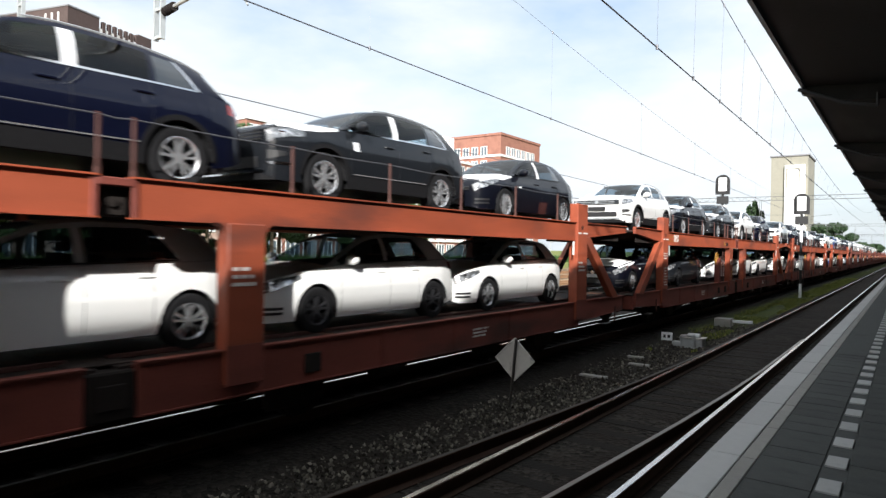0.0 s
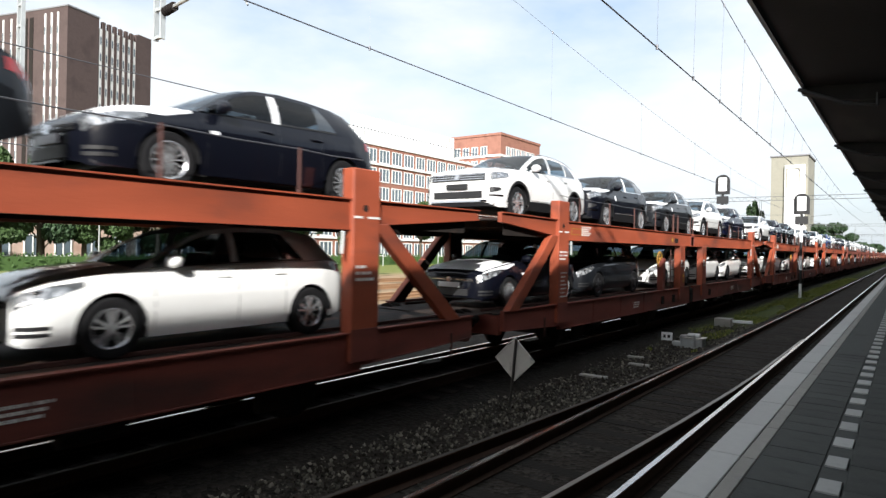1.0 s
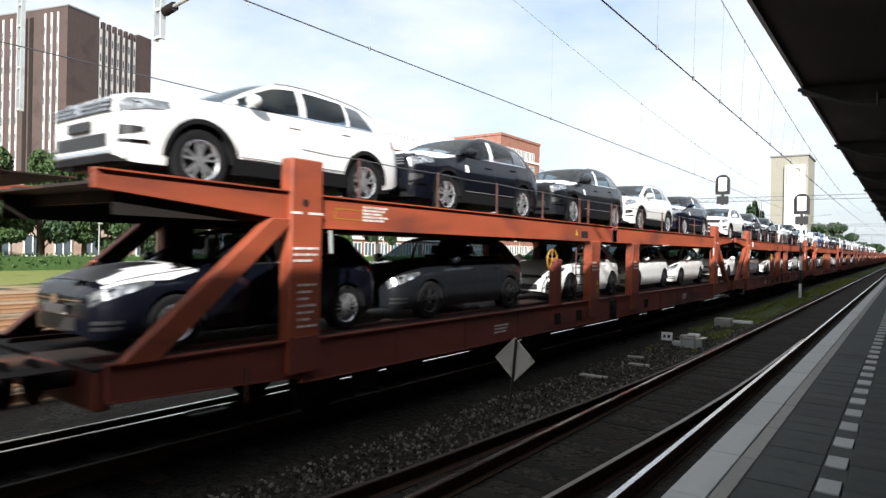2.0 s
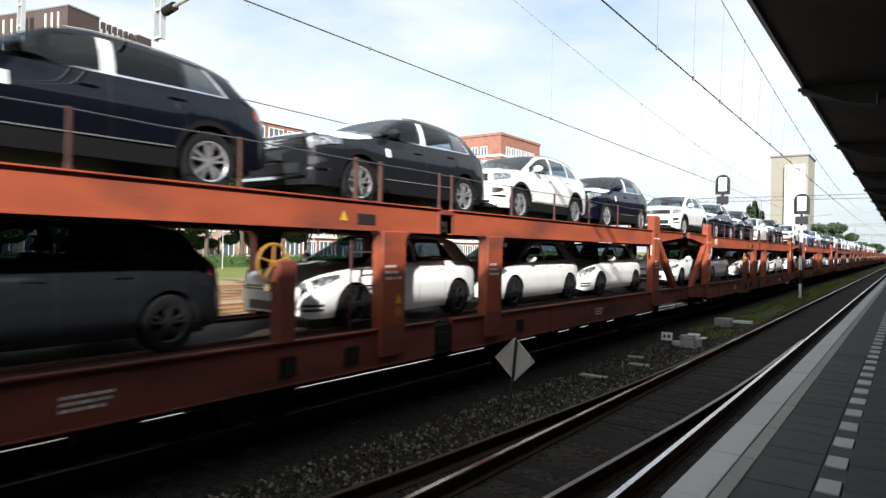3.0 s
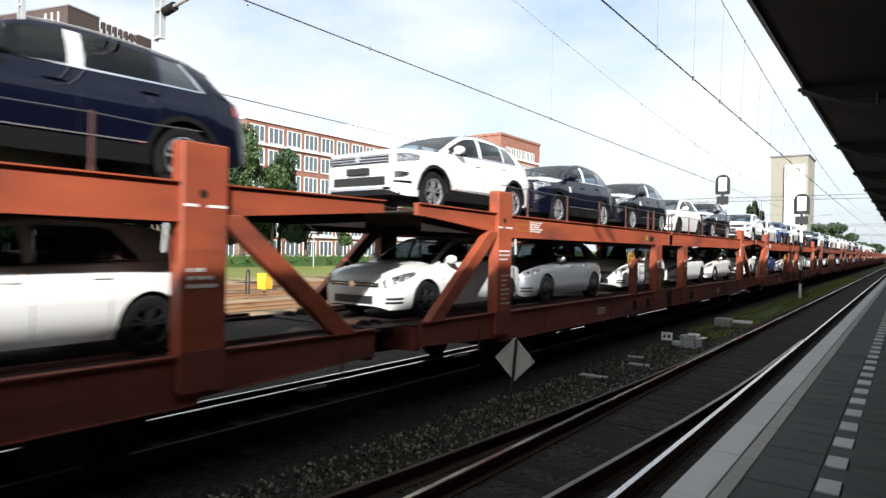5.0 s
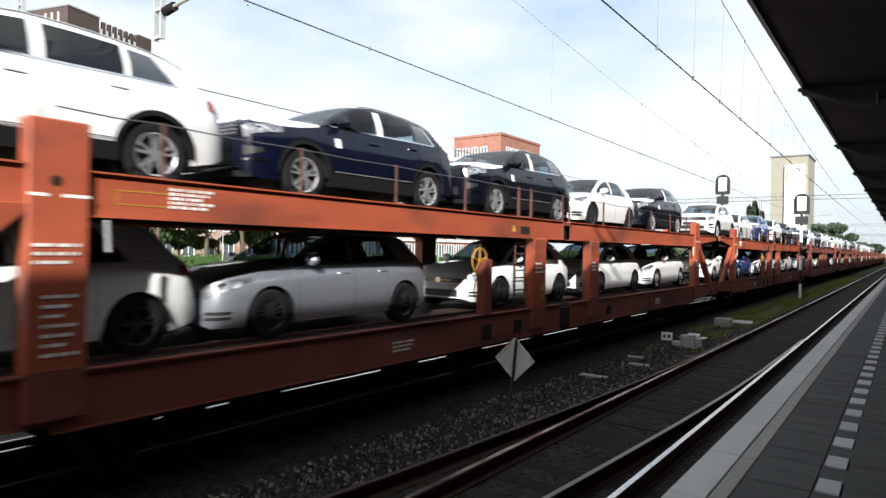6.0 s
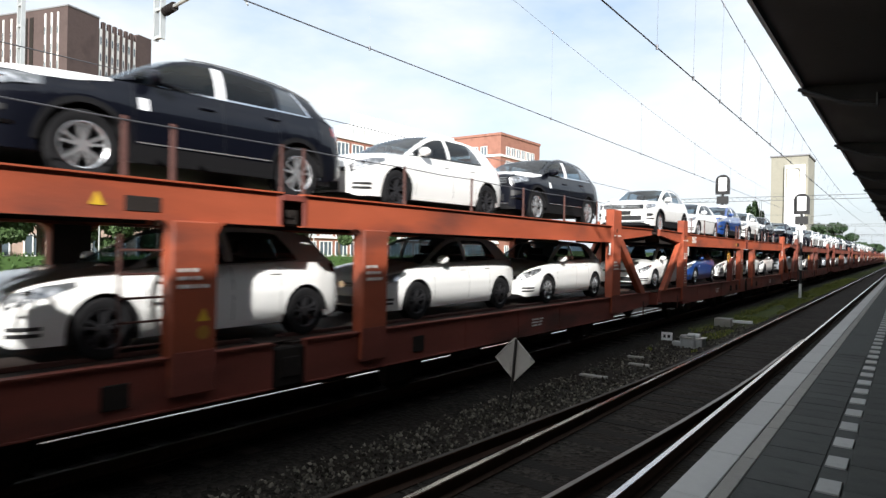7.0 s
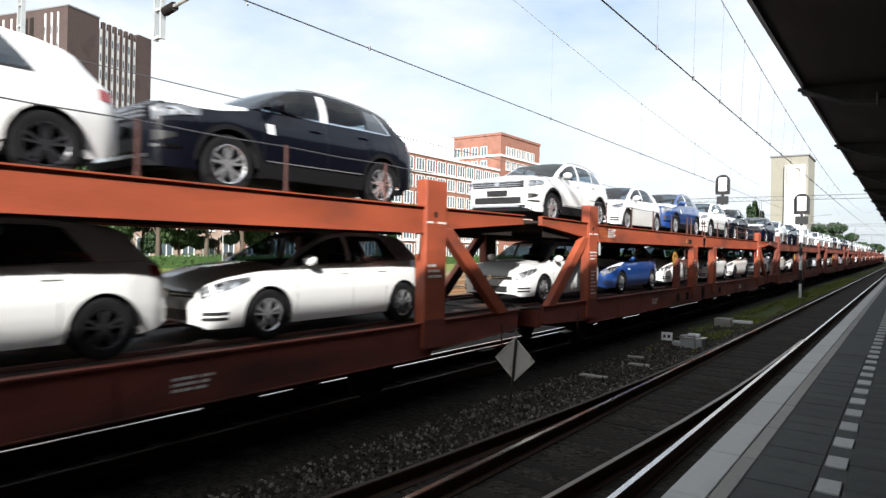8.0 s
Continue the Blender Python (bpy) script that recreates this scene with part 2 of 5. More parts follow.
def rod(bm, p, q, r, seg=8, r2=None):
    p, q = Vector(p), Vector(q)
    m = Matrix.Translation((p + q) / 2) @ (q - p).to_track_quat("Z", "Y").to_matrix().to_4x4()
    bmesh.ops.create_cone(bm, cap_ends=True, segments=seg, radius1=r, radius2=r if r2 is None else r2, depth=(q - p).length, matrix=m)
    return bm


def lathe(bm, prof, axis_at, seg=24):
    """Profile (x, radius) turned about the x axis through axis_at."""
    rings = []
    for x, r in prof:
        rings.append([bm.verts.new((axis_at[0] + x, axis_at[1] + r * math.cos(2 * math.pi * i / seg), axis_at[2] + r * math.sin(2 * math.pi * i / seg))) for i in range(seg)])
    for a, b in zip(rings, rings[1:]):
        for i in range(seg):
            bm.faces.new((a[i], a[(i + 1) % seg], b[(i + 1) % seg], b[i]))
    bmesh.ops.recalc_face_normals(bm, faces=bm.faces)
    return bm


def part(name, bm, material, parent=None, label="", smooth=False):
    me = bpy.data.meshes.new(name)
    bm.to_mesh(me)
    bm.free()
    me.materials.append(material)
    if smooth:
        me.shade_smooth()
        me.set_sharp_from_angle(angle=radians(38))
    ob = new(name, me)
    if parent:
        ob.parent = parent
    if label:
        ob["label"] = label
    return ob


def shared(name, mesh, parent, m=None):
    ob = new(name, mesh)
    ob.parent = parent
    if m:
        ob.matrix_basis = m
    return ob


# ---- the train's run ----
def gone(t):
    """Metres that the train has rolled at t seconds."""
    return 7.093 * t + 0.0893 * t * t / 2 - 0.012 * max(0, t - 6) ** 3


TRACK = -7.5
PITCH = 26.98
TIMES = [0, 1, 2, 3, 4, 5, 6, 7, 8]
rolling = []      # (thing, x, y at the start, z)
wheelsets = []    # (wheelset, y and z on its wagon)


# ---- ground, tracks, platform ----
bm = bmesh.new()
for xa, xb, za, zb in ((-1.13, -1.9, -0.42, -0.184), (-1.9, -4.15, -0.184, -0.184), (-4.15, -4.75, -0.184, -0.33), (-4.75, -5.7, -0.33, -0.33), (-5.7, -6.2, -0.33, -0.2), (-6.2, -8.9, -0.2, -0.2),
                       (-8.9, -9.6, -0.2, -0.3), (-9.6, -60, -0.3, -0.3), (-60, -2500, -0.3, -0.3), (60, -1.13, -0.42, -0.42), (2500, 60, -0.42, -0.42)):
    ys = [-2500, -60, 0, 60, 300, 2500]
    for ya, yb in zip(ys, ys[1:]):
        bm.faces.new([bm.verts.new(p) for p in ((xa, ya, za), (xa, yb, za), (xb, yb, zb), (xb, ya, zb))])
bmesh.ops.remove_doubles(bm, verts=bm.verts, dist=0.001)
bmesh.ops.recalc_face_normals(bm, faces=bm.faces)
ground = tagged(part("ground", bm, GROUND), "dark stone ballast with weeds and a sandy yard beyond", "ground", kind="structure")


def rail_bm(x, y0, y1, top=0.0, w=0.036, cap=True):
    prof = [(-0.07, -0.172), (0.07, -0.172), (0.07, -0.16), (0.012, -0.14), (0.010, -0.045), (w, -0.036), (w, -0.005), (w - 0.006, 0.0), (-w + 0.006, 0.0), (-w, -0.005), (-w, -0.036), (-0.010, -0.045), (-0.012, -0.14), (-0.07, -0.16)]
    return prism(bmesh.new(), [(x + a, top + b) for a, b in prof], "y", y0, y1)


DULLTOP = mat("dull_shaded_rail_top", (0.05, 0.042, 0.036), 0.6, 0.5, 0.15, 12, stretch=(1, 0.1, 1))


def track(xc, label, guard=0, y0=-40, y1=420, top=RAILTOP, side=RAILSIDE, sleepers=True):
    t = tagged(new("track"), label, "railway track", kind="structure")
    xs = [xc - 0.75, xc + 0.75] + ([xc + guard] if guard else [])
    for i, x in enumerate(xs):
        r = part("rail", rail_bm(x, y0, y1, -0.004), side, t, "rusty rail web")
        if top:
            # the train's near rail head is darkened for the shade beneath the wagons
            part("rail_head", boxm(x - 0.030, x + 0.030, y0, y1, -0.004, 0.0015), DULLTOP if i == 1 and guard else top, r, "polished running surface")
    if sleepers:
        me = None
        for i in range(-2, 84 if xc > -5 else 56):
            y = i * 0.6
            if me is None:
                s = part("sleeper", boxm(xc - 1.3, xc + 1.3, -0.125, 0.125, -0.32, -0.178, bev=0.012), SLEEPER, t)
                me = s.data
                s.location.y = y
            else:
                s = shared("sleeper", me, t)
                s.location = (random.uniform(-0.02, 0.02), y, random.uniform(-0.008, 0.004))
                s.rotation_euler.z = random.uniform(-0.01, 0.01)
    return t


track(-2.97, "near track with polished rails on dark timber sleepers")
track(-7.6, "train track with polished rails on dark timber sleepers", guard=-0.38)
# rails of the turnout, which leave the near track towards the platform's end
WORN = mat("worn_rail_top", (0.20, 0.185, 0.17), 0.45, 0.9, 0.15, 12, stretch=(1, 0.1, 1))
AWAY = [(20, .06), (14, .09), (11.5, .15), (9, .26), (7, .38), (5.2, .50), (2, .78), (-6, 1.7)]
turnout = tagged(new("turnout_rails"), "worn rails of a turnout leaving the near track", "railway track", kind="structure")
for x in (-3.72, -2.22):
    for prof, m_, nm in (([(-.07, -.172), (.07, -.172), (.012, -.14), (.010, -.045), (.034, -.036), (.034, -.006), (-.034, -.006), (-.034, -.036), (-.010, -.045), (-.012, -.14)], RAILSIDE, "rail"),
                         ([(-.026, -.0055), (.026, -.0055), (.026, -.002), (-.026, -.002)], DULLTOP if x < -3 else WORN, "rail_head")):
        bm = bmesh.new()
        rings = [[bm.verts.new((x - d + a, y, b)) for a, b in prof] for y, d in AWAY]
        for p, q in zip(rings, rings[1:]):
            for i in range(len(prof)):
                bm.faces.new((p[i], q[i], q[(i + 1) % len(prof)], p[(i + 1) % len(prof)]))
        bm.faces.new(rings[0]); bm.faces.new(rings[-1][::-1])
        bmesh.ops.recalc_face_normals(bm, faces=bm.faces)
        part(nm, bm, m_, turnout)
for xc in (-12.0, -16.6, -21.4, -26.4, -31.5):
    track(xc, "rusty yard track on sandy ground", top=None, side=YARDRAIL, sleepers=False, y0=-30, y1=260).location.z = -0.08

# loose ballast stones near the camera
bm = bmesh.new()
for i in range(9000):
    x, y = random.uniform(-6.2, -4.15), random.uniform(2.0, 26) if i % 3 else random.uniform(2, 12)
    r = random.choice((.016, .020, .026, .032, .042))
    z = -0.33 if x < -4.75 else -0.33 + (x + 4.75) * 0.21
    mtx = Matrix.Translation((x, y, z + r * 0.4)) @ Euler((random.random() * 6, random.random() * 6, random.random() * 6)).to_matrix().to_4x4() @ Matrix.Diagonal((1, random.uniform(.6, 1), random.uniform(.5, .9), 1))
    vs = [bm.verts.new(mtx @ Vector(p)) for p in ((r, 0, 0), (-r, 0, 0), (0, r, 0), (0, -r, 0), (0, 0, r), (0, 0, -r))]
    for f in ((0, 2, 4), (2, 1, 4), (1, 3, 4), (3, 0, 4), (2, 0, 5), (1, 2, 5), (3, 1, 5), (0, 3, 5)):
        bm.faces.new([vs[k] for k in f])


def island_mat(name, lo, hi, rough=0.9):
    """Loose pieces that differ one by one in tone."""
    m = mat(name, lo, rough, 0, 0.3, 8)
    n, l = m.node_tree.nodes, m.node_tree.links
    g, q = n.new("ShaderNodeNewGeometry"), n.new("ShaderNodeMixRGB")
    q.inputs[1].default_value, q.inputs[2].default_value = (*lo, 1), (*hi, 1)
    pw = n.new("ShaderNodeMath"); pw.operation = "POWER"; pw.inputs[1].default_value = 2.2
    l.new(g.outputs["Random Per Island"], pw.inputs[0]); l.new(pw.outputs[0], q.inputs[0])
    l.new(q.outputs[0], n["Principled BSDF"].inputs["Base Color"])
    return m


STONE = island_mat("ballast_stone", (0.03, 0.026, 0.021), (0.25, 0.23, 0.19))
tagged(part("ballast_stones", bm, STONE), "loose grey-brown ballast stones between the tracks", "gravel", kind="stuff")
bm = bmesh.new()
for i in range(34000):
    x, y = random.uniform(-6.05, -4.35), 17 + 70 * random.random() ** 1.5
    if noise.noise((x * 1.3, y * .35, 3)) < .16 - (y - 17) * .012:
        continue
    h, a = random.uniform(.03, .13), random.random() * 6.3
    dx, dy, w = math.cos(a), math.sin(a), random.uniform(.008, .02)
    z = -0.34 if x < -4.75 else -0.34 + (x + 4.75) * 0.21
    bm.faces.new([bm.verts.new(q) for q in ((x - dy * w, y + dx * w, z), (x + dy * w, y - dx * w, z), (x + dx * h * .5, y + dy * h * .5, z + h))])
GRASS = island_mat("verge_grass", (0.085, 0.115, 0.024), (0.38, 0.38, 0.11))
tagged(part("verge_grass", bm, GRASS), "patchy green and yellowed grass on the verge", "grass", kind="stuff")

# platform
PZ = 0.86
plat = tagged(new("platform"), "station platform with white edge and grey paving", "platform", kind="structure")
part("platform_wall", boxm(-1.03, -0.97, -30, 330, -0.42, PZ - 0.1), CONC, plat, "shaded concrete wall under the edge")
part("platform_base", boxm(-0.97, 9, -30, 330, -0.42, PZ - 0.012), PAVE, plat, "dark grey paved surface")
white_me = grey_me = dash_me = slab_me = None
for i in range(0, 90):
    y = i * 1.0
    if white_me is None:
        white_me = part("edge_slab", boxm(-0.11, 0.11, 0.004, 0.996, -0.12, 0, bev=0.006), KERBW, plat); grey_me = part("kerb_slab", boxm(-0.05, 0.05, 0.004, 0.996, -0.12, -0.002, bev=0.006), CONC, plat)
        white_me.location, grey_me.location = (-1.065, y, PZ), (-0.90, y, PZ)
        white_me, grey_me = white_me.data, grey_me.data
    else:
        shared("edge_slab", white_me, plat).location = (-1.065, y, PZ + random.uniform(-.002, .002))
        shared("kerb_slab", grey_me, plat).location = (-0.90, y, PZ + random.uniform(-.002, .002))
for ya, yb in ((-30, 0), (90, 330)):
    part("edge_slab", boxm(-1.175, -0.955, ya, yb, PZ - 0.12, PZ), KERBW, plat)
    part("kerb_slab", boxm(-0.95, -0.85, ya, yb, PZ - 0.12, PZ - .002), CONC, plat)
for i in range(0, 85):
    y = 4.13 + i * 0.592
    if dash_me is None:
        dash_me = part("white_paver", boxm(-0.066, 0.066, -0.135, 0.135, -0.04, 0.002, bev=0.004), TACT, plat)
        dash_me.location = (-0.378, y, PZ)
        dash_me = dash_me.data
    else:
        shared("white_paver", dash_me, plat).location = (-0.378, y, PZ)
# paving slabs nearest the camera
for i in range(0, 30):
    for j, x in enumerate((-0.65, -0.15, 0.15)):
        y = 2.6 + i * 0.30 + (0.15 if j % 2 else 0)
        wid = 0.19 if j == 0 else 0.145
        if slab_me is None:
            slab_me = {}
        if wid not in slab_me:
            o = part("paving_slab", boxm(-wid, wid, -0.147, 0.147, -0.03, 0.0, bev=0.003), PAVE, plat)
            slab_me[wid] = o.data
        else:
            o = shared("paving_slab", slab_me[wid], plat)
        o.location = (x, y, PZ - 0.004 + random.uniform(-.002, .002))

# platform canopy: soffit, fascia and cross beams
can = tagged(new("platform_canopy"), "dark steel platform canopy roof seen from below", "canopy", kind="structure")
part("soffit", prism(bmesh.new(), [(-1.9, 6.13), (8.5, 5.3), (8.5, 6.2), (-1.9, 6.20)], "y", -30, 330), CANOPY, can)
part("fascia", prism(bmesh.new(), [(-1.99, 6.12), (-1.9, 6.08), (-1.9, 6.21), (-1.99, 6.21)], "y", -30, 330), CANOPY_E, can)
beam_me = None
for i in range(-3, 36):
    y = 16.3 + 8.8 * i
    if beam_me is None:
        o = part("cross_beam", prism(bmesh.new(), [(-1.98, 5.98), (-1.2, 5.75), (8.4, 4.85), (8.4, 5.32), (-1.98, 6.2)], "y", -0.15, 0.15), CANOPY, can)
        beam_me = o.data
    else:
        o = shared("cross_beam", beam_me, can)
    o.location.y = y
    c = part("column", boxm(4.4, 4.75, y - 0.15, y + 0.15, PZ - 0.02, 5.3, bev=0.01), CANOPY_E, can)
bracket_me = None
for i in range(-1, 12):
    if bracket_me is None:
        bm = rod(bmesh.new(), (-2.03, 0, 6.06), (-1.15, 0, 5.66), .045, 6)
        rod(bm, (-1.15, 0, 5.66), (-0.55, 0, 5.52), .045, 6); rod(bm, (-0.55, 0, 5.52), (-0.55, 0, 5.80), .035, 6)
        o = part("bracket", bm, CANOPY_E, can, "dark steel bracket under the beam")
        bracket_me = o.data
    else:
        o = shared("bracket", bracket_me, can)
    o.location.y = 16.3 + 8.8 * i - .22
for x in (0.6, 3.0):
    part("purlin", boxm(x - 0.08, x + 0.08, -30, 330, 5.55 if x > 2 else 5.75, 5.95 if x > 2 else 6.1), CANOPY, can)
for i in range(0, 14):
    part("strip_light_housing", boxm(0.05, 0.22, 8 + i * 8.8, 10.4 + i * 8.8, 5.62, 5.74, bev=0.015), GALV, can, "unlit grey light housing")
# station wall closing the platform
tagged(part("wall_platform", boxm(8.5, 8.8, -30, 330, -0.42, 6.3), DBRICK), "dark brick station wall along the platform", "wall", kind="structure")


# ---- cars ----
def lerp(tab, y):
    """Smooth reading of a table of (y, value)."""
    if y <= tab[0][0]:
        return tab[0][1]
    for (a, va), (b, vb) in zip(tab, tab[1:]):
        if y <= b:
            return va + (vb - va) * (y - a) / (b - a)
    return tab[-1][1]


HATCH = dict(length=4.255, front=0.86, base=2.635, tyre=0.318, arch=0.365,
             shoulder=[(0, .52), (.03, .64), (.10, .715), (.28, .785), (.6, .845), (.9, .885), (1.15, .91), (1.6, .93), (2.6, .955), (3.5, .985), (3.95, 1.0), (4.14, .97), (4.21, .86), (4.255, .66)],
             half=[(0, .40), (.02, .56), (.05, .66), (.10, .735), (.18, .80), (.32, .85), (.6, .885), (.8, .893), (1.2, .895), (3.2, .895), (3.75, .87), (4.05, .82), (4.2, .75), (4.255, .66)],
             bottom=[(0, .24), (.1, .18), (.5, .19), (3.8, .21), (4.1, .27), (4.255, .34)],
             roof=[(1.08, .90), (1.2, .965), (1.6, 1.19), (1.9, 1.345), (2.1, 1.41), (2.5, 1.452), (3.0, 1.45), (3.5, 1.422), (3.76, 1.38), (3.85, 1.335), (4.03, 1.14), (4.16, .98)],
             roofw=[(1.08, .76), (1.3, .72), (1.8, .63), (2.3, .59), (3.2, .57), (3.8, .53), (4.16, .60)],
             hoody=(0.14, 1.10), shield=(1.16, 2.04), rear=(3.87, 4.10), pillars=((1.34, 2.30), (2.40, 3.08), (3.08, 3.42)), top=0.88, quarter=(3.075, 3.42, 3.16))
SUV = dict(length=4.486, front=0.90, base=2.68, tyre=0.355, arch=0.415,
           shoulder=[(0, .78), (.025, .905), (.08, .965), (.28, 1.005), (.6, 1.035), (.9, 1.055), (1.2, 1.07), (1.7, 1.08), (2.7, 1.10), (3.6, 1.125), (4.0, 1.135), (4.3, 1.10), (4.43, .97), (4.486, .76)],
           half=[(0, .58), (.02, .70), (.05, .775), (.10, .83), (.18, .87), (.32, .90), (.6, .915), (.8, .918), (1.2, .92), (3.4, .92), (3.95, .895), (4.25, .86), (4.43, .79), (4.486, .72)],
           bottom=[(0, .34), (.12, .25), (.5, .25), (3.9, .26), (4.3, .34), (4.486, .42)],
           roof=[(1.12, 1.075), (1.25, 1.135), (1.6, 1.33), (1.92, 1.495), (2.1, 1.55), (2.4, 1.592), (2.8, 1.595), (3.2, 1.580), (3.6, 1.545), (3.88, 1.50), (3.98, 1.455), (4.16, 1.29), (4.36, 1.08)],
           roofw=[(1.12, .80), (1.3, .77), (1.9, .68), (2.4, .64), (3.4, .62), (3.9, .60), (4.35, .70)],
           hoody=(0.08, 1.14), shield=(1.22, 2.06), rear=(4.01, 4.30), pillars=((1.42, 2.40), (2.52, 3.28), (3.34, 3.82)), top=0.88, quarter=(3.34, 3.82, 3.60))


def body_bottom(c, y):
    """Lower edge of the side, which rises over the wheels."""
    z = lerp(c["bottom"], y)
    for a in (c["front"], c["front"] + c["base"]):
        d = y - a
        if abs(d) < c["arch"]:
            z = max(z, c["tyre"] + math.sqrt(c["arch"] ** 2 - d * d))
    return z


def stations(c):
    ys = set(round(i * c["length"] / 44, 3) for i in range(45)) | {0, .02, .05, .1, c["length"], c["length"] - .03}
    ys |= {y for ab in c["pillars"] for y in ab} | set(c["shield"]) | set(c["rear"])
    for a in (c["front"], c["front"] + c["base"]):
        for i in range(17):
            ys.add(round(a + c["arch"] * math.cos(math.pi * i / 16) * 0.9999, 4))
    return sorted(ys)


def side_point(c, y, k):
    """k from 0 (lower edge) to 1 (shoulder): x and z of the flank, which bulges and carries a crease."""
    zb, zs, w = body_bottom(c, y), lerp(c["shoulder"], y), lerp(c["half"], y)
    z = zb + (zs - zb) * k
    h = (z - 0.2) / max(zs - 0.2, 0.1)
    x = w * (1 - 0.07 * max(0, 0.35 - h) ** 1.2 * 2 - 0.055 * max(0, h - 0.55) ** 1.3 * 2.2)
    if h > 0.80:
        x -= 0.012 + 0.16 * (h - 0.80)
    return x, z


def flank(c, y, z):
    """x of the flank at a height."""
    zs, w = lerp(c["shoulder"], y), lerp(c["half"], y)
    h = (z - 0.2) / max(zs - 0.2, 0.1)
    return w * (1 - 0.07 * max(0, 0.35 - h) ** 1.2 * 2 - 0.055 * max(0, h - 0.55) ** 1.3 * 2.2) - (0.012 + 0.16 * (h - 0.8) if h > 0.8 else 0)


def cabin_point(c, y, k, out=0.0):
    """k from 0 (shoulder) to 1 (edge of the roof)."""
    zs, zr = lerp(c["shoulder"], y), lerp(c["roof"], y)
    xs = side_point(c, y, 1.0)[0] - 0.035
    xr = min(lerp(c["roofw"], y), xs)
    ze = max(zr - 0.045, zs)
    bulge = 0.035 * math.sin(math.pi * min(k, 1))
    return xs + (xr - xs) * k + bulge + out, zs + 0.01 + (ze - zs - 0.01) * k


def roof_point(c, y, q, out=0.0):
    """q from 0 (middle) to 1 (edge)."""
    x1, z1 = cabin_point(c, y, 1.0)
    zr = lerp(c["roof"], y)
    return x1 * q, z1 + (zr - z1) * (1 - q ** 2.6) + out


def hood_point(c, y, q, out=0.0):
    x1, z1 = side_point(c, y, 1.0)
    crown = 0.075 * min(1, y / 0.5)
    return x1 * q, z1 + crown * (1 - q ** 2) + (0.014 if 0.55 < q < 0.8 else 0) + out


def sheet(rows, close=False):
    bm = bmesh.new()
    vs = [[bm.verts.new(p) for p in r] for r in rows]
    for a, b in zip(vs, vs[1:]):
        for i in range(len(a) - 1):
            try:
                bm.faces.new((a[i], a[i + 1], b[i + 1], b[i]))
            except ValueError:
                pass
    return bm


def thicken(bm, t):
    """Give a sheet depth towards -t along its normals."""
    bmesh.ops.recalc_face_normals(bm, faces=bm.faces)
    bmesh.ops.solidify(bm, geom=bm.faces[:], thickness=t)
    return bm


def car_body(c, L):
    bm = bmesh.new()
    ys = stations(c)
    rows = []
    zs_floor = 0.26
    for y in ys:
        half = []
        for k in (0, .12, .25, .4, .55, .7, .8, .86, .94, 1.0):
            half.append(side_point(c, y, k))
        incab = c["roof"][0][0] < y < c["roof"][-1][0]
        if incab:
            half += [cabin_point(c, y, k) for k in (0, .07, .35, .65, .88, 1.0)]
            half += [roof_point(c, y, q) for q in (.9, .4)]
        else:
            h0 = (lambda q: hood_point(c, y, q)) if y < 2 else (lambda q: (side_point(c, y, 1)[0] * q, side_point(c, y, 1)[1] + 0.02 * (1 - q * q)))
            half += [h0(q) for q in (.985, .95, .9, .8, .7, .55, .4, .2)]
        mid = roof_point(c, y, 0) if incab else (0, half[-1][1] + (0.003))
        row = [(x, y, z) for x, z in half] + [(0, y, mid[1])] + [(-x, y, z) for x, z in reversed(half)]
        rows.append(row)
    vs = [[bm.verts.new(p) for p in r] for r in rows]
    for a, b in zip(vs, vs[1:]):
        ym = (a[0].co.y + b[0].co.y) / 2
        n = len(a)
        side_open = any(p < ym < q for p, q in c["pillars"][:2])
        top_open = any(p < ym < q for p, q in (c["shield"], c["rear"]))
        for i in range(n - 1):
            j = min(i, n - 2 - i)
            if c["roof"][0][0] < ym < c["roof"][-1][0] and ((side_open and j in (11, 12, 13)) or (top_open and j in (16, 17))):
                continue
            bm.faces.new((a[i], a[i + 1], b[i + 1], b[i]))
    bm.faces.new(vs[0]); bm.faces.new(vs[-1][::-1])
    bmesh.ops.recalc_face_normals(bm, faces=bm.faces)
    return bm


def patch(c, fn, ys, ks, mirror=False, out=0.004, t=0.006):
    sgn = -1 if mirror else 1
    rows = []
    for y in ys:
        rows.append([(sgn * fn(c, y, k)[0] + sgn * (out if fn is not roof_point and fn is not hood_point else 0), y, fn(c, y, k)[1] + (out if fn in (roof_point, hood_point) else 0)) for k in ks])
    return sheet(rows)


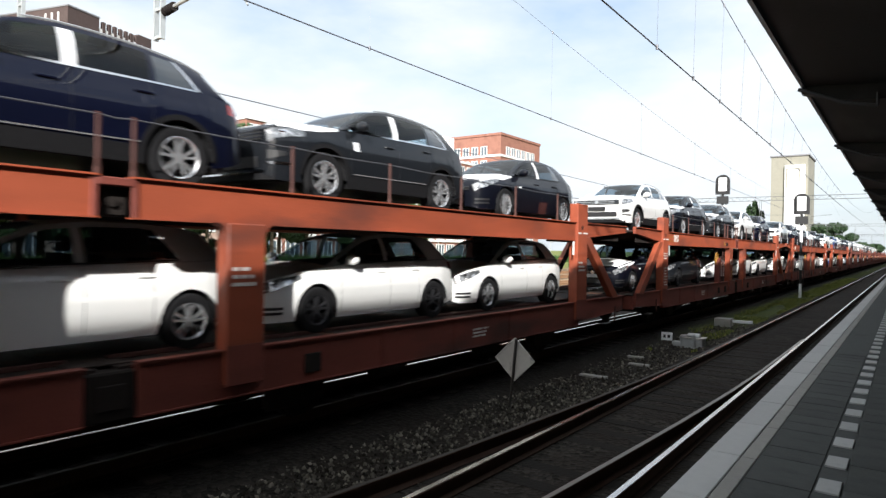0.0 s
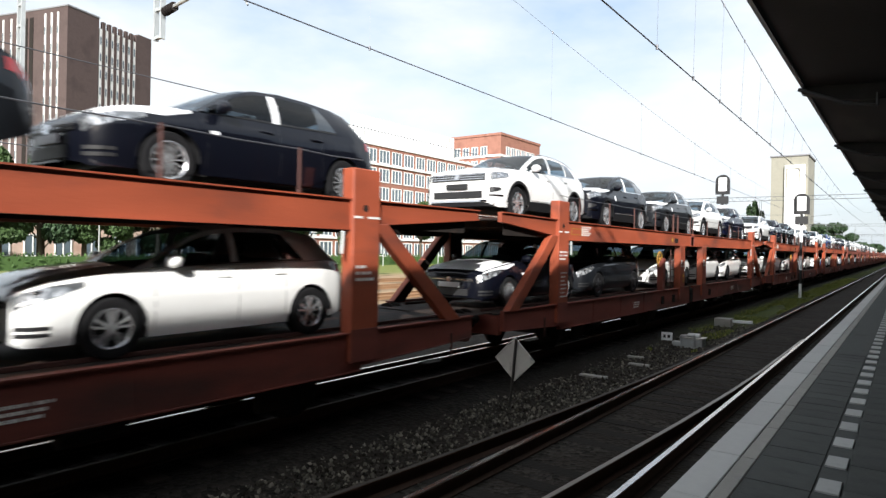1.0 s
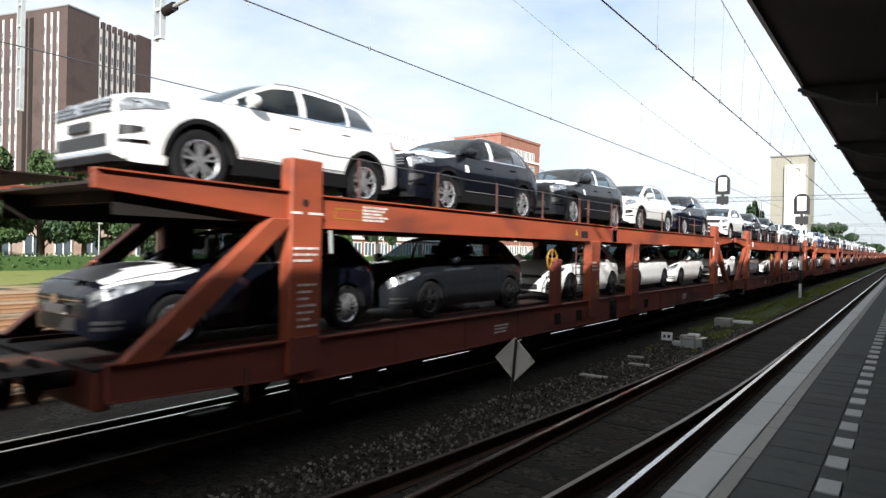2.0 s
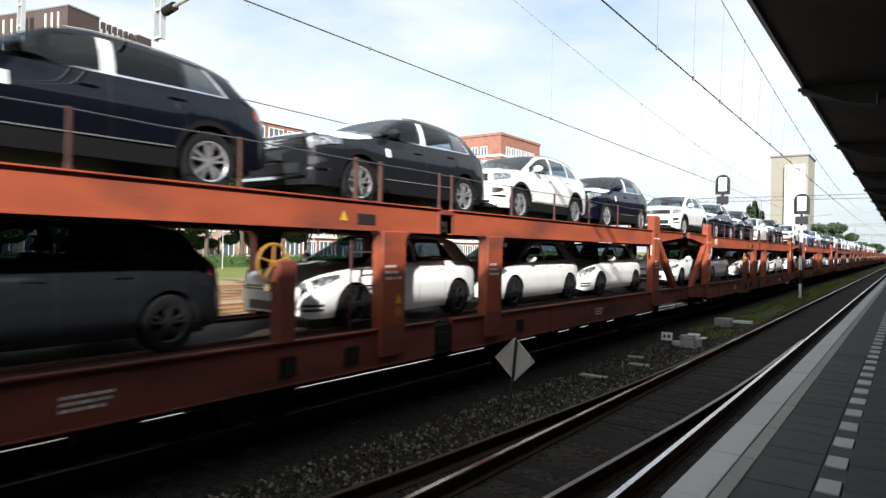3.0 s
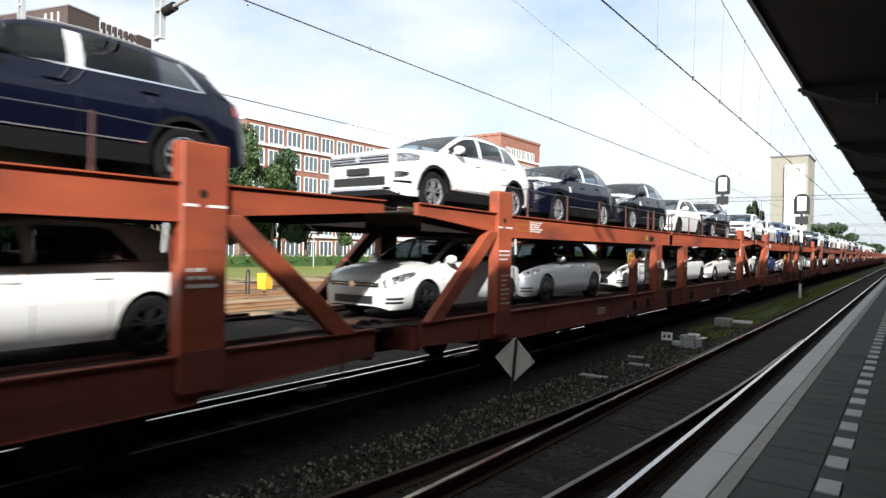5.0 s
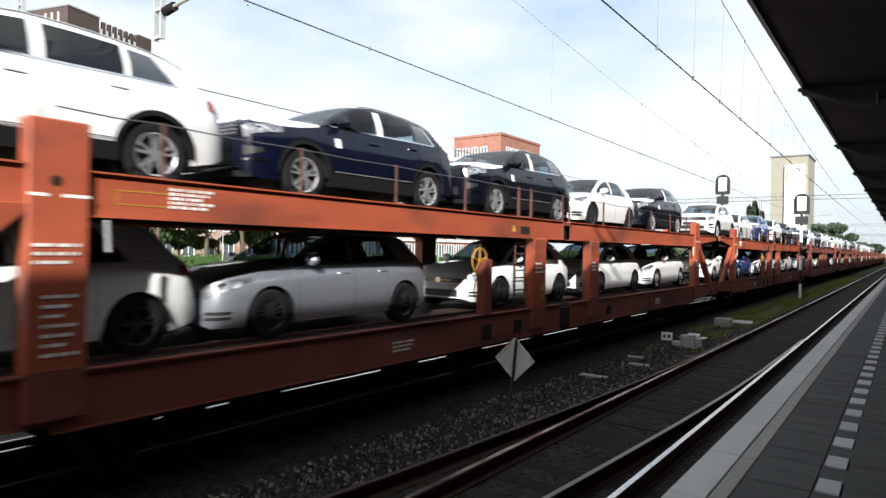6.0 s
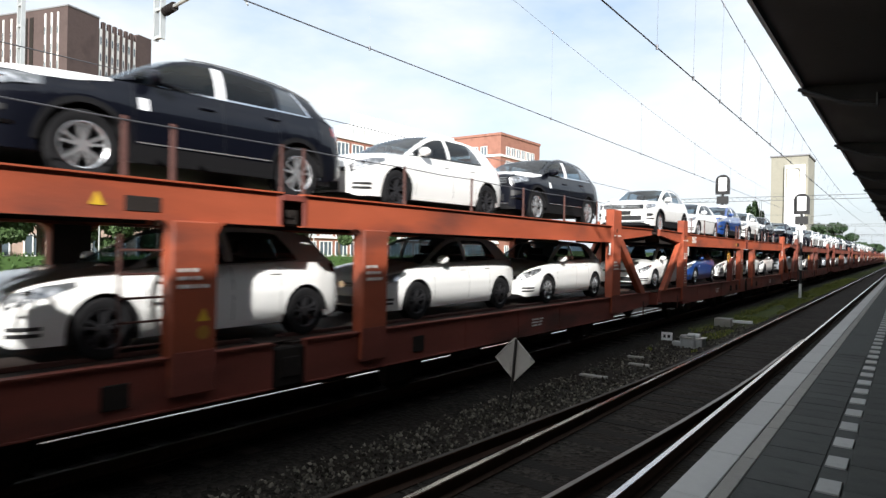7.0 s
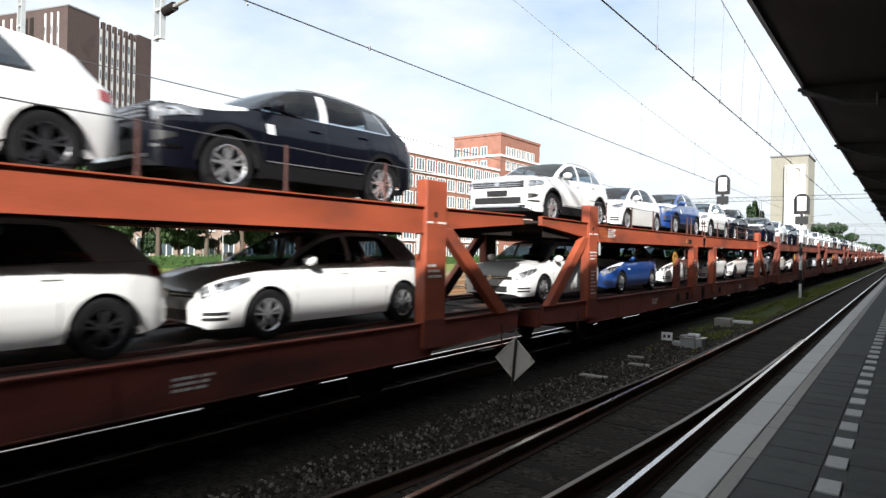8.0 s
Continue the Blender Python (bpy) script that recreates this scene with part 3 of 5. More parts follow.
def wheel(c, y, side, parent, alloy, w=0.215, style=5, far=False):
    """Tyre and spoked rim; side +1 is the flank at +x."""
    R = c["tyre"]
    x_out = c["half"][8][1] - 0.02
    e = new("wheel"); e.parent = parent
    e.location = (side * x_out, y, R)
    s = side
    tyre = lathe(bmesh.new(), [(-s * w, R * .645), (-s * w, R * .93), (-s * (w - .03), R), (-s * .03, R), (-s * .004, R * .94), (0.002 * s, R * .80), (-s * .012, R * .66), (-s * .05, R * .645)], (0, 0, 0), 28)
    part("tyre", tyre, TYRE, e, smooth=True)
    if far and side < 0:
        return e
    bm = lathe(bmesh.new(), [(-s * .004, R * .66), (-s * .002, R * .645), (-s * .012, R * .61), (-s * .05, R * .60)], (0, 0, 0), 28)
    # hub and spokes
    rod(bm, (-s * .06, 0, 0), (-s * .018, 0, 0), R * .17, 14)
    n = style
    for i in range(n):
        a0 = 2 * math.pi * i / n + .3
        for da in (-.17, .17):
            a = a0 + da
            ca, sa = math.cos(a), math.sin(a)
            ta = Vector((0, -sa, ca))
            p0, p1 = Vector((-s * .02, ca * R * .10, sa * R * .10)) , Vector((-s * .012, math.cos(a0 + da * 1.25) * R * .61, math.sin(a0 + da * 1.25) * R * .61))
            hw0, hw1 = R * (.028 if n > 5 else .040), R * (.030 if n > 5 else .044)
            dx = Vector((-s * .035, 0, 0))
            q = [p0 - ta * hw0, p0 + ta * hw0, p1 + ta * hw1, p1 - ta * hw1]
            top = [bm.verts.new(v) for v in q]; bot = [bm.verts.new(v + dx) for v in q]
            fs = [bm.faces.new(top), bm.faces.new(bot[::-1])] + [bm.faces.new((top[k], bot[k], bot[(k + 1) % 4], top[(k + 1) % 4])) for k in range(4)]
            bmesh.ops.recalc_face_normals(bm, faces=fs)
    part("rim", bm, alloy, e, "" if far else "spoked alloy rim" if alloy is ALLOY else "dark spoked alloy rim")
    # disc and barrel in tyre black: the shade between spokes is painted in
    far or part("brake_disc", rod(bmesh.new(), (-s * .12, 0, 0), (-s * .10, 0, 0), R * .42, 16), TYRE, e)
    part("barrel", lathe(bmesh.new(), [(-s * .05, R * .60), (-s * .135, R * .575), (-s * .14, .001)], (0, 0, 0), 24), TYRE, e, "inner barrel darkened for the shade behind the spokes") if not far else None
    return e


def build_car(kind, label, paint_m, alloy=ALLOY, film=True, style=5, strip=True, far=False):
    c = SUV if kind == "suv" else HATCH
    car = tagged(new("suv" if kind == "suv" else "hatchback"), label, "car", "cars on the transporter train")
    L = c["length"]
    ax = (c["front"], c["front"] + c["base"])
    body = part("body", car_body(c, L), paint_m, car, smooth=True)
    # wheel housings and floor in black
    bm = bmesh.new()
    hw = lerp(c["half"], 2.0)
    for a in ax:
        for s in (1, -1):
            if not far:
                bm = bmesh.new()
            R = c["arch"] - 0.002
            arc = [(a + R * math.cos(math.pi * i / 14), c["tyre"] + R * math.sin(math.pi * i / 14)) for i in range(15)]
            rows = [[(s * (hw - 0.015), y, z) for y, z in arc], [(s * (hw - 0.36), y, z) for y, z in arc]]
            vv = [[bm.verts.new(p) for p in r] for r in rows]
            for i in range(14):
                bm.faces.new((vv[0][i], vv[0][i + 1], vv[1][i + 1], vv[1][i]))
            bm.faces.new(vv[1])
            if not far:
                part("wheel_housing", bm, TRIM, car, "black wheel housing")
    if not far:
        bm = bmesh.new()
    box(bm, -hw + .10, hw - .10, .25, L - .3, c["bottom"][2][1] - 0.005, c["bottom"][2][1] + .06)
    part("underbody", bm, TRIM, car, "black floor")
    # glass
    nlin = lambda a, b, n: [a + (b - a) * i / n for i in range(n + 1)]
    p0, p1 = c["shield"]
    qs = [-.92, -.75, -.5, -.25, 0, .25, .5, .75, .92]
    rp = lambda cc, y, q: (math.copysign(roof_point(cc, y, abs(q))[0], q), roof_point(cc, y, abs(q))[1])
    def top_patch(y0, y1, n, qq, out):
        rows = []
        for y in nlin(y0, y1, n):
            rows.append([(rp(c, y, q)[0], y - (0.004 if y < 2.2 else -0.004), rp(c, y, q)[1] + out) for q in qq])
        return sheet(rows)
    part("windshield", top_patch(p0, p1, 8, qs, .006), CARGLASS, car, "tinted windscreen", smooth=True)
    far or part("rear_window", top_patch(c["rear"][0], c["rear"][1], 4, qs, .007), CARGLASS, car, "tinted rear window", smooth=True)
    for s in (1, -1):
        for j, (a, b) in enumerate([(c["pillars"][0][0], c["pillars"][1][1])] if far else c["pillars"][:2]):
            rows = []
            for i, y in enumerate(nlin(a, b, 8)):
                kt = c["top"]
                # the front window narrows to the mirror, the last one to the tail
                zmax = lerp(c["roof"], y)
                f = (y - a) / (b - a)
                kb = 0.07
                rows.append([(s * (cabin_point(c, y, kb + (kt - kb) * k)[0] + .005), y, cabin_point(c, y, kb + (kt - kb) * k)[1]) for k in (0, .25, .5, .75, 1)])
            part("side_window", sheet(rows), CARGLASS if kind == "suv" else SHADEGLASS, car, smooth=True)
        # quarter window, cut off along the slope of the tail, with its trim kicked up
        qa, qb, qt = c["quarter"]
        slope = lambda k: qb + (qt - qb) * (k - .08) / .78
        rows = [[(s * (cabin_point(c, y, k)[0] + .006), y, cabin_point(c, y, k)[1]) for y in nlin(qa, slope(k), 4)] for k in (.08, .28, .48, .68, .86)]
        far and s < 0 or part("quarter_window", thicken(sheet(rows), .004), GLASSY, car, "dark rear quarter window")
        if kind == "suv" and not far:
            rows = [[(s * (cabin_point(c, y, k)[0] + .012), y, cabin_point(c, y, k)[1]) for y in (slope(k) - .005, slope(k) + .045)] for k in (.03, .28, .48, .68, .88)]
            part("window_trim", sheet(rows), CHROME, car, "bright trim round the quarter window")
        # sealing line under the windows
        rows = [[(s * (cabin_point(c, y, k)[0] + .007), y, cabin_point(c, y, k)[1]) for k in (0.015, .07)] for y in nlin(c["pillars"][0][0] - .1, c["pillars"][2][1], 14)]
        far or part("window_trim", sheet(rows), CHROME if kind == "suv" else TRIM, car, "bright window trim" if kind == "suv" else "")
        if strip:
            y0, y1 = c["pillars"][0][1] - .005, c["pillars"][1][0] + .01
            rows = [[(s * (cabin_point(c, y, k)[0] + .008), y, cabin_point(c, y, k)[1]) for k in (0.03, .3, .6, .88)] for y in (y0, y1)]
            far or part("pillar_film", sheet(rows), FILM, car, "white protective film on the door pillar")
        # mirror on a stalk, headlamps below
        my = c["pillars"][0][0] + .16
        mx, mz = cabin_point(c, my, .10)
        bm = bmesh.new()
        bmesh.ops.create_uvsphere(bm, u_segments=14, v_segments=8, radius=1, matrix=Matrix.Translation((s * (mx + .13), my - .01, mz + .055)) @ Matrix.Diagonal((.115, .075, .078, 1)))
        rod(bm, (s * (mx - .03), my, mz), (s * (mx + .08), my, mz + .02), .025, 8)
        part("wing_mirror", bm, paint_m if kind != "x" else TRIM, car, smooth=True)
        # door handles
        for hy in () if far or s < 0 else (c["pillars"][0][1] - .16, c["pillars"][1][1] - .10):
            x, z = side_point(c, hy, .83)
            part("door_handle", boxm(s * x - .012, s * x + .022 if s > 0 else s * x + .012, hy - .1, hy + .1, z - .014, z + .014, bev=.005) if s > 0 else boxm(s * x - .022, s * x + .012, hy - .1, hy + .1, z - .014, z + .014, bev=.005), paint_m, car)
        # door shut lines
        for dy in () if far or s < 0 else (c["pillars"][0][0] - .04, c["pillars"][0][1] + .05, c["pillars"][1][1] - .02):
            rows = [[(s * (side_point(c, y, k)[0] + .0015), y, side_point(c, y, k)[1]) for k in (.12, .3, .5, .7, .86, .98)] for y in (dy - .004, dy + .004)]
            part("shut_line", sheet(rows), TRIM, car)
        # head and tail lamps
        y0, y1 = (.045, .60) if kind != "suv" else (.04, .54)
        rows = []
        for i, y in enumerate(nlin(y0, y1, 9)):
            f = i / 9
            zt = lerp(c["shoulder"], y) - (.012 + .03 * f if kind != "suv" else .03 + .05 * f)
            zb = zt - (.125 - .075 * f * f if kind != "suv" else .15 - .07 * f)
            rows.append([(s * (flank(c, y, z) + .006), y - .004, z) for z in (zb, (zb + zt) / 2, zt)])
        lamp = part("headlight", sheet(rows), LAMPG, car, "clear headlight with dark inner parts", smooth=True)
        for ly in () if far else (.28,):
            z = lerp(c["shoulder"], ly) - (.085 if kind != "suv" else .11)
            bm = bmesh.new()
            for yy in (ly - .06,):
                bmesh.ops.create_uvsphere(bm, u_segments=10, v_segments=6, radius=.030, matrix=Matrix.Translation((s * flank(c, yy, z), yy - .005, z)) @ Matrix.Diagonal((.5, 2.2, .8, 1)))
            part("lamp_lens", bm, CHROME, lamp, "bright lamp reflectors")
        rows = []
        for y in nlin(L - .26, L - .03, 5):
            rows.append([(s * (side_point(c, y, k)[0] + .006), y + .003, side_point(c, y, k)[1]) for k in (.80, .88, .96)])
        far or part("taillight", sheet(rows), LAMPR, car, "red tail lamp", smooth=True)
    zf = c["shoulder"][7][1] - .30
    if not far:
        for sx in (-.36, .36):
            bm = boxm(sx - .25, sx + .25, 1.95, 2.45, zf - .35, zf - .12, bev=.04)
            prism(bm, [(2.38, zf - .15), (2.52, zf - .15), (2.66, zf + .42), (2.56, zf + .44)], "x", sx - .24, sx + .24)
            prism(bm, [(2.60, zf + .46), (2.68, zf + .46), (2.71, zf + .62), (2.63, zf + .62)], "x", sx - .13, sx + .13)
            part("front_seat", bm, SEAT, car, "dark cloth front seat")
        bm = boxm(-.62, .62, 2.95, 3.4, zf - .35, zf - .12, bev=.04)
        prism(bm, [(3.35, zf - .15), (3.48, zf - .15), (3.60, zf + .36), (3.5, zf + .38)], "x", -.62, .62)
        part("rear_bench", bm, SEAT, car, "dark cloth rear seat")
        part("dashboard", prism(bmesh.new(), [(1.3, zf - .1), (1.75, zf - .1), (1.72, zf + .18), (1.32, zf + .22)], "x", -.68, .68), TRIM, car)
    else:
        part("cabin_lining", boxm(-.6, .6, 1.5, 3.7, zf - .2, zf + .32, bev=.05), SEAT, car, "dark seats")
    # nose: grille, intake, blank number plate, badge
    def nose(y, z0, z1, w, proud):
        """A band wrapped round the nose between two heights."""
        rows = []
        for q in nlin(-w, w, 10):
            aq = abs(q)
            yy = 0.0
            for i in range(60):
                yy = i * .008
                if lerp(c["half"], yy) * .985 >= aq:
                    break
            rows.append([(q, yy - proud, z0), (q, yy - proud, z1), (q, yy - proud + .05, z1), (q, yy - proud + .05, z0)])
        bm = sheet([r + [r[0]] for r in rows])
        bmesh.ops.remove_doubles(bm, verts=bm.verts, dist=.0005)
        bmesh.ops.recalc_face_normals(bm, faces=bm.faces)
        return bm
    if kind == "suv":
        part("grille", nose(0, .775, .915, .66, .018), TRIM, car, "black grille")
        for z in () if far else (.805, .85, .895):
            part("grille_bar", nose(0, z - .007, z + .007, .66, .026), CHROME, car, "chrome bar")
        part("lower_intake", nose(0, .42, .56, .60, .018), TRIM, car)
        far or part("front_skid", nose(0, .345, .385, .70, .020), CHROME, car, "silver lower lip")
        part("bumper_lip", nose(0, .255, .335, .82, .012), CLAD, car, "black lower bumper")
        for s in (1, -1):
            rows = [[(s * (flank(c, y, z) + .005), y - .006, z) for z in (.52 + .05 * i / 4, .64 - .01 * i / 4)] for i, y in enumerate(nlin(.035, .24, 5))]
            far or part("bumper_vent", sheet(rows), TRIM, car, "dark bumper vent")
            rows = [[(s * (flank(c, y, z) + .008), y - .008, z) for z in (.455, .49)] for y in nlin(.03, .30, 6)]
            far or part("bumper_trim", sheet(rows), CHROME, car, "bright strip at the bumper corner")
        far or part("number_plate", boxm(-.26, .26, -.05, -.012, .60, .71, bev=.004), TRIM, car, "dark blank plate holder")
        bz = .85
    else:
        part("grille", nose(0, .55, .615, .55, .02), TRIM, car, "slim black grille")
        far or part("grille_bar", nose(0, .580, .588, .55, .028), CHROME, car, "chrome bar")
        part("lower_intake", nose(0, .27, .40, .44, .02), TRIM, car)
        for s in (1, -1):
            for z in () if far else (.30, .365):
                rows = [[(s * (flank(c, y, zz) + .004), y - .006, zz) for zz in (z - .022 + .008 * i / 5, z + .018 + .004 * i / 5)] for i, y in enumerate(nlin(.05, .30, 6))]
                part("fog_vane", sheet(rows), TRIM, car, "dark bumper slat")
        far or part("number_plate", boxm(-.26, .26, -.045, -.02, .43, .53, bev=.004), FILM, car, "blank white plate")
        bz = .585
    far or part("badge", rod(bmesh.new(), (0, -.04, bz), (0, -.01, bz), .058, 18), CHROME, car, "round chrome badge", smooth=True)
    # hood film on dark cars
    if film:
        rows = []
        for y in nlin(c["hoody"][0] + .04, c["hoody"][1], 12):
            rows.append([(math.copysign(hood_point(c, y, abs(q))[0], q), y, hood_point(c, y, abs(q))[1] + .007) for q in (-.955, -.8, -.7, -.55, -.4, -.2, 0, .2, .4, .55, .7, .8, .955)])
        part("hood_film", sheet(rows), FILM, car, "white protective film on the bonnet", smooth=True)
        for s in (1, -1):
            edge = [(.14, .020), (.5, .075 if kind == "suv" else .04), (.8, .075), (c["hoody"][1] + .03, .025)]
            rows = [[(s * (flank(c, y, lerp(c["shoulder"], y) - lerp(edge, y) * i / 3) + .006), y, lerp(c["shoulder"], y) - lerp(edge, y) * i / 3 + (.006 if i == 0 else 0)) for i in range(4)] for y in nlin(.14, c["hoody"][1] + .03, 12)]
            far or part("bonnet_edge_film", sheet(rows), FILM, car, "white protective film over the bonnet edge", smooth=True)
            y = ax[0] + c["arch"] + .12
            rows = [[(s * (side_point(c, yy, k)[0] + .006), yy, side_point(c, yy, k)[1]) for k in (.66, .82)] for yy in (y, y + .11)]
            far or part("paper_label", sheet(rows), FILM, car, "small white paper label")
    if kind == "suv":
        # cladding round the arches and along the sills
        for s in (1, -1):
            for a in ax:
                R0, R1 = c["arch"] - .004, c["arch"] + .055
                rows = []
                for i in range(19):
                    an = math.pi * i / 18
                    r = []
                    for R in (R0, R1):
                        y, z = a + R * math.cos(an), c["tyre"] + R * math.sin(an)
                        k = (z - lerp(c["bottom"], y)) / (lerp(c["shoulder"], y) - lerp(c["bottom"], y))
                        w = lerp(c["half"], y)
                        h = (z - .2) / (lerp(c["shoulder"], y) - .2)
                        x = w * (1 - .07 * max(0, .35 - h) ** 1.2 * 2 - .055 * max(0, h - .55) ** 1.3 * 2.2)
                        r.append((s * (x + .012), y, z))
                    r.insert(0, (s * (abs(r[0][0]) - .05), r[0][1], r[0][2]))
                    rows.append(r)
                far or part("arch_cladding", sheet(rows), CLAD, car, "black plastic arch trim")
            y0, y1 = ax[0] + c["arch"], ax[1] - c["arch"]
            rows = [[(s * (flank(c, y, z) + .014), y, z) for z in (.245, .33, .43)] for y in nlin(y0 - .015, y1 + .015, 8)]
            far or part("sill_cladding", sheet(rows), CLAD, car, "black plastic sill")
            rows = [[(s * (side_point(c, y, .235 + dk)[0] + .014), y, side_point(c, y, .235 + dk)[1]) for dk in (0, .018)] for y in nlin(y0 + .1, y1 - .05, 6)]
            far or part("door_strip", sheet(rows), ALLOY, car, "bright door strip")
            rows = []
            for y in nlin(2.1, 4.0, 8):
                x, z = cabin_point(c, y, 1.0)
                rows.append([(s * (x - .03), y, z + .022), (s * (x - .015), y, z + .032), (s * x, y, z + .022), (s * (x - .005), y, z + .005)])
            far or part("roof_rail", sheet(rows), SATIN, car, "bright roof rail")
    else:
        for s in (1, -1):
            y0, y1 = ax[0] + c["arch"], ax[1] - c["arch"]
            rows = [[(s * (side_point(c, y, k)[0] + .012), y, side_point(c, y, k)[1]) for k in (0, .05, .10)] for y in nlin(y0, y1, 6)]
            far or part("sill", sheet(rows), paint_m, car)
    for a in ax:
        for s in (1, -1):
            wheel(c, a, s, car, alloy, style=style, far=far)
    # the origin is the front axle on the ground
    for o in car.children:
        o.location.y -= c["front"]
    return car


P_WHITE = paint("white_car_paint", (0.80, 0.80, 0.78))
P_NAVY = paint("navy_car_paint", (0.0018, 0.0030, 0.0125), 0, 0.7, 0.1, 0.5)
P_BLACK = paint("blue_black_car_paint", (0.0025, 0.0032, 0.007), 0, 0.7, 0.1, 0.5)
P_GREY = paint("dark_grey_car_paint", (0.009, 0.0105, 0.013), 0, 0.7, 0.1, 0.5)
P_SILVER = paint("silver_car_paint", (0.40, 0.43, 0.47), 0.7)
P_BLUE = paint("blue_car_paint", (0.012, 0.05, 0.20))
CARS = {
    "Sw": ("suv", "white compact sport utility car with black wheel arches", P_WHITE, ALLOY, False, 5, False),
    "Sn": ("suv", "navy blue sport utility car with white protective film", P_NAVY, ALLOY, True, 5, True),
    "Sk": ("suv", "blue-black sport utility car with white protective film", P_BLACK, ALLOY, True, 5, True),
    "Sg": ("suv", "dark grey sport utility car with white protective film", P_GREY, ALLOY, True, 5, True),
    "Sb": ("suv", "mid blue sport utility car with white protective film", P_BLUE, ALLOY, True, 5, True),
    "Hw": ("hatch", "white five-door hatchback with bright alloy wheels", P_WHITE, ALLOY, False, 5, False),
    "Hd": ("hatch", "white five-door hatchback with dark alloy wheels", P_WHITE, ALLOY_D, False, 5, False),
    "Hk": ("hatch", "black five-door hatchback with white film on the bonnet", P_BLACK, ALLOY, True, 7, True),
    "Hg": ("hatch", "dark grey five-door hatchback with dark wheels", P_GREY, ALLOY_D, False, 5, False),
    "Hs": ("hatch", "silver five-door hatchback with dark wheels", P_SILVER, ALLOY_D, False, 7, False),
    "Hb": ("hatch", "blue five-door hatchback with bright alloy wheels", P_BLUE, ALLOY, True, 5, False),
}
made_cars = {}


def put_car(code, s, z, far=False):
    if (code, far) not in made_cars:
        made_cars[code, far] = car = build_car(*CARS[code], far=far)
    else:
        car = copy_thing(made_cars[code, far], Matrix())
    rolling.append((car, TRACK + .13 + random.uniform(-.02, .02), s, z))


UP, LOW = 2.925, 1.135
for code, s in (("Sk", -8.6), ("Sw", -3.9), ("Sn", 1.15), ("Sg", 6.0), ("Hk", 10.86), ("Sw", 18.45), ("Sk", 23.2), ("Sg", 28.35), ("Sw", 33.1), ("Sn", 37.8),
                ("Sw", 45.05), ("Sn", 49.8), ("Sk", 54.65), ("Hd", 59.38), ("Sk", 63.95), ("Sw", 72.35), ("Hw", 77.25), ("Sb", 81.8), ("Sw", 86.6), ("Sk", 91.2)):
    put_car(code, s, UP)
for code, s in (("Hw", -8.4), ("Hs", -3.6), ("Hw", 1.38), ("Hd", 5.92), ("Hw", 10.28), ("Hk", 18.2), ("Hg", 22.8), ("Hd", 28.3), ("Hd", 33.0), ("Hd", 37.5),
                ("Hd", 44.95), ("Hs", 49.3), ("Hd", 54.9), ("Hd", 59.95), ("Hw", 64.6), ("Hw", 72.1), ("Hb", 76.8), ("Hw", 82.0), ("Hw", 86.8), ("Hd", 91.4)):
    put_car(code, s, LOW)
random.seed(5)
N_WAGONS = 11
for k in range(3, N_WAGONS - 1):
    for off in (18.4, 23.2, 28.3, 33.0, 37.7):
        put_car(random.choice(("Sw", "Sw", "Hw", "Sk", "Sn", "Sw")), off + k * PITCH + random.uniform(-.15, .15), UP, True)
    for off in (18.2, 22.8, 28.3, 33.0, 37.5):
        put_car(random.choice(("Hw", "Hd", "Hd", "Hs", "Hg", "Hw")), off + k * PITCH + random.uniform(-.15, .15), LOW, True)


# ---- car transporter wagons ----
def i_beam(x, y0, y1, z0, z1, s, z0b=None, z1b=None):
    """Side beam: web with flanges turned outwards; the end heights may differ."""
    z0b = z0 if z0b is None else z0b
    z1b = z1 if z1b is None else z1b
    prof = [(-.10, 0, 0), (.005, 0, 0), (.005, 0, .018), (-.015, 0, .018), (-.015, 1, -.018), (.025, 1, -.018), (.025, 1, 0), (-.10, 1, 0)]
    bm = bmesh.new()
    lo = [bm.verts.new((x + s * a, y0, (z1 if t else z0) + d)) for a, t, d in prof]
    hi = [bm.verts.new((x + s * a, y1, (z1b if t else z0b) + d)) for a, t, d in prof]
    n = len(prof)
    bm.faces.new(lo); bm.faces.new(hi[::-1])
    for i in range(n):
        bm.faces.new((lo[i], hi[i], hi[(i + 1) % n], lo[(i + 1) % n]))
    bmesh.ops.recalc_face_normals(bm, faces=bm.faces)
    return bm


def text_line(x, s, y0, y1, z, h):
    """A row of short bars in place of stencilled characters."""
    bm = bmesh.new()
    y = y0
    while y < y1 - .02:
        d = random.choice((.03, .05, .08))
        box(bm, min(x, x + s * .004), max(x, x + s * .004), y, min(y + d, y1), z - h / 2, z + h / 2)
        y += d + random.choice((.012, .03))
    return bm


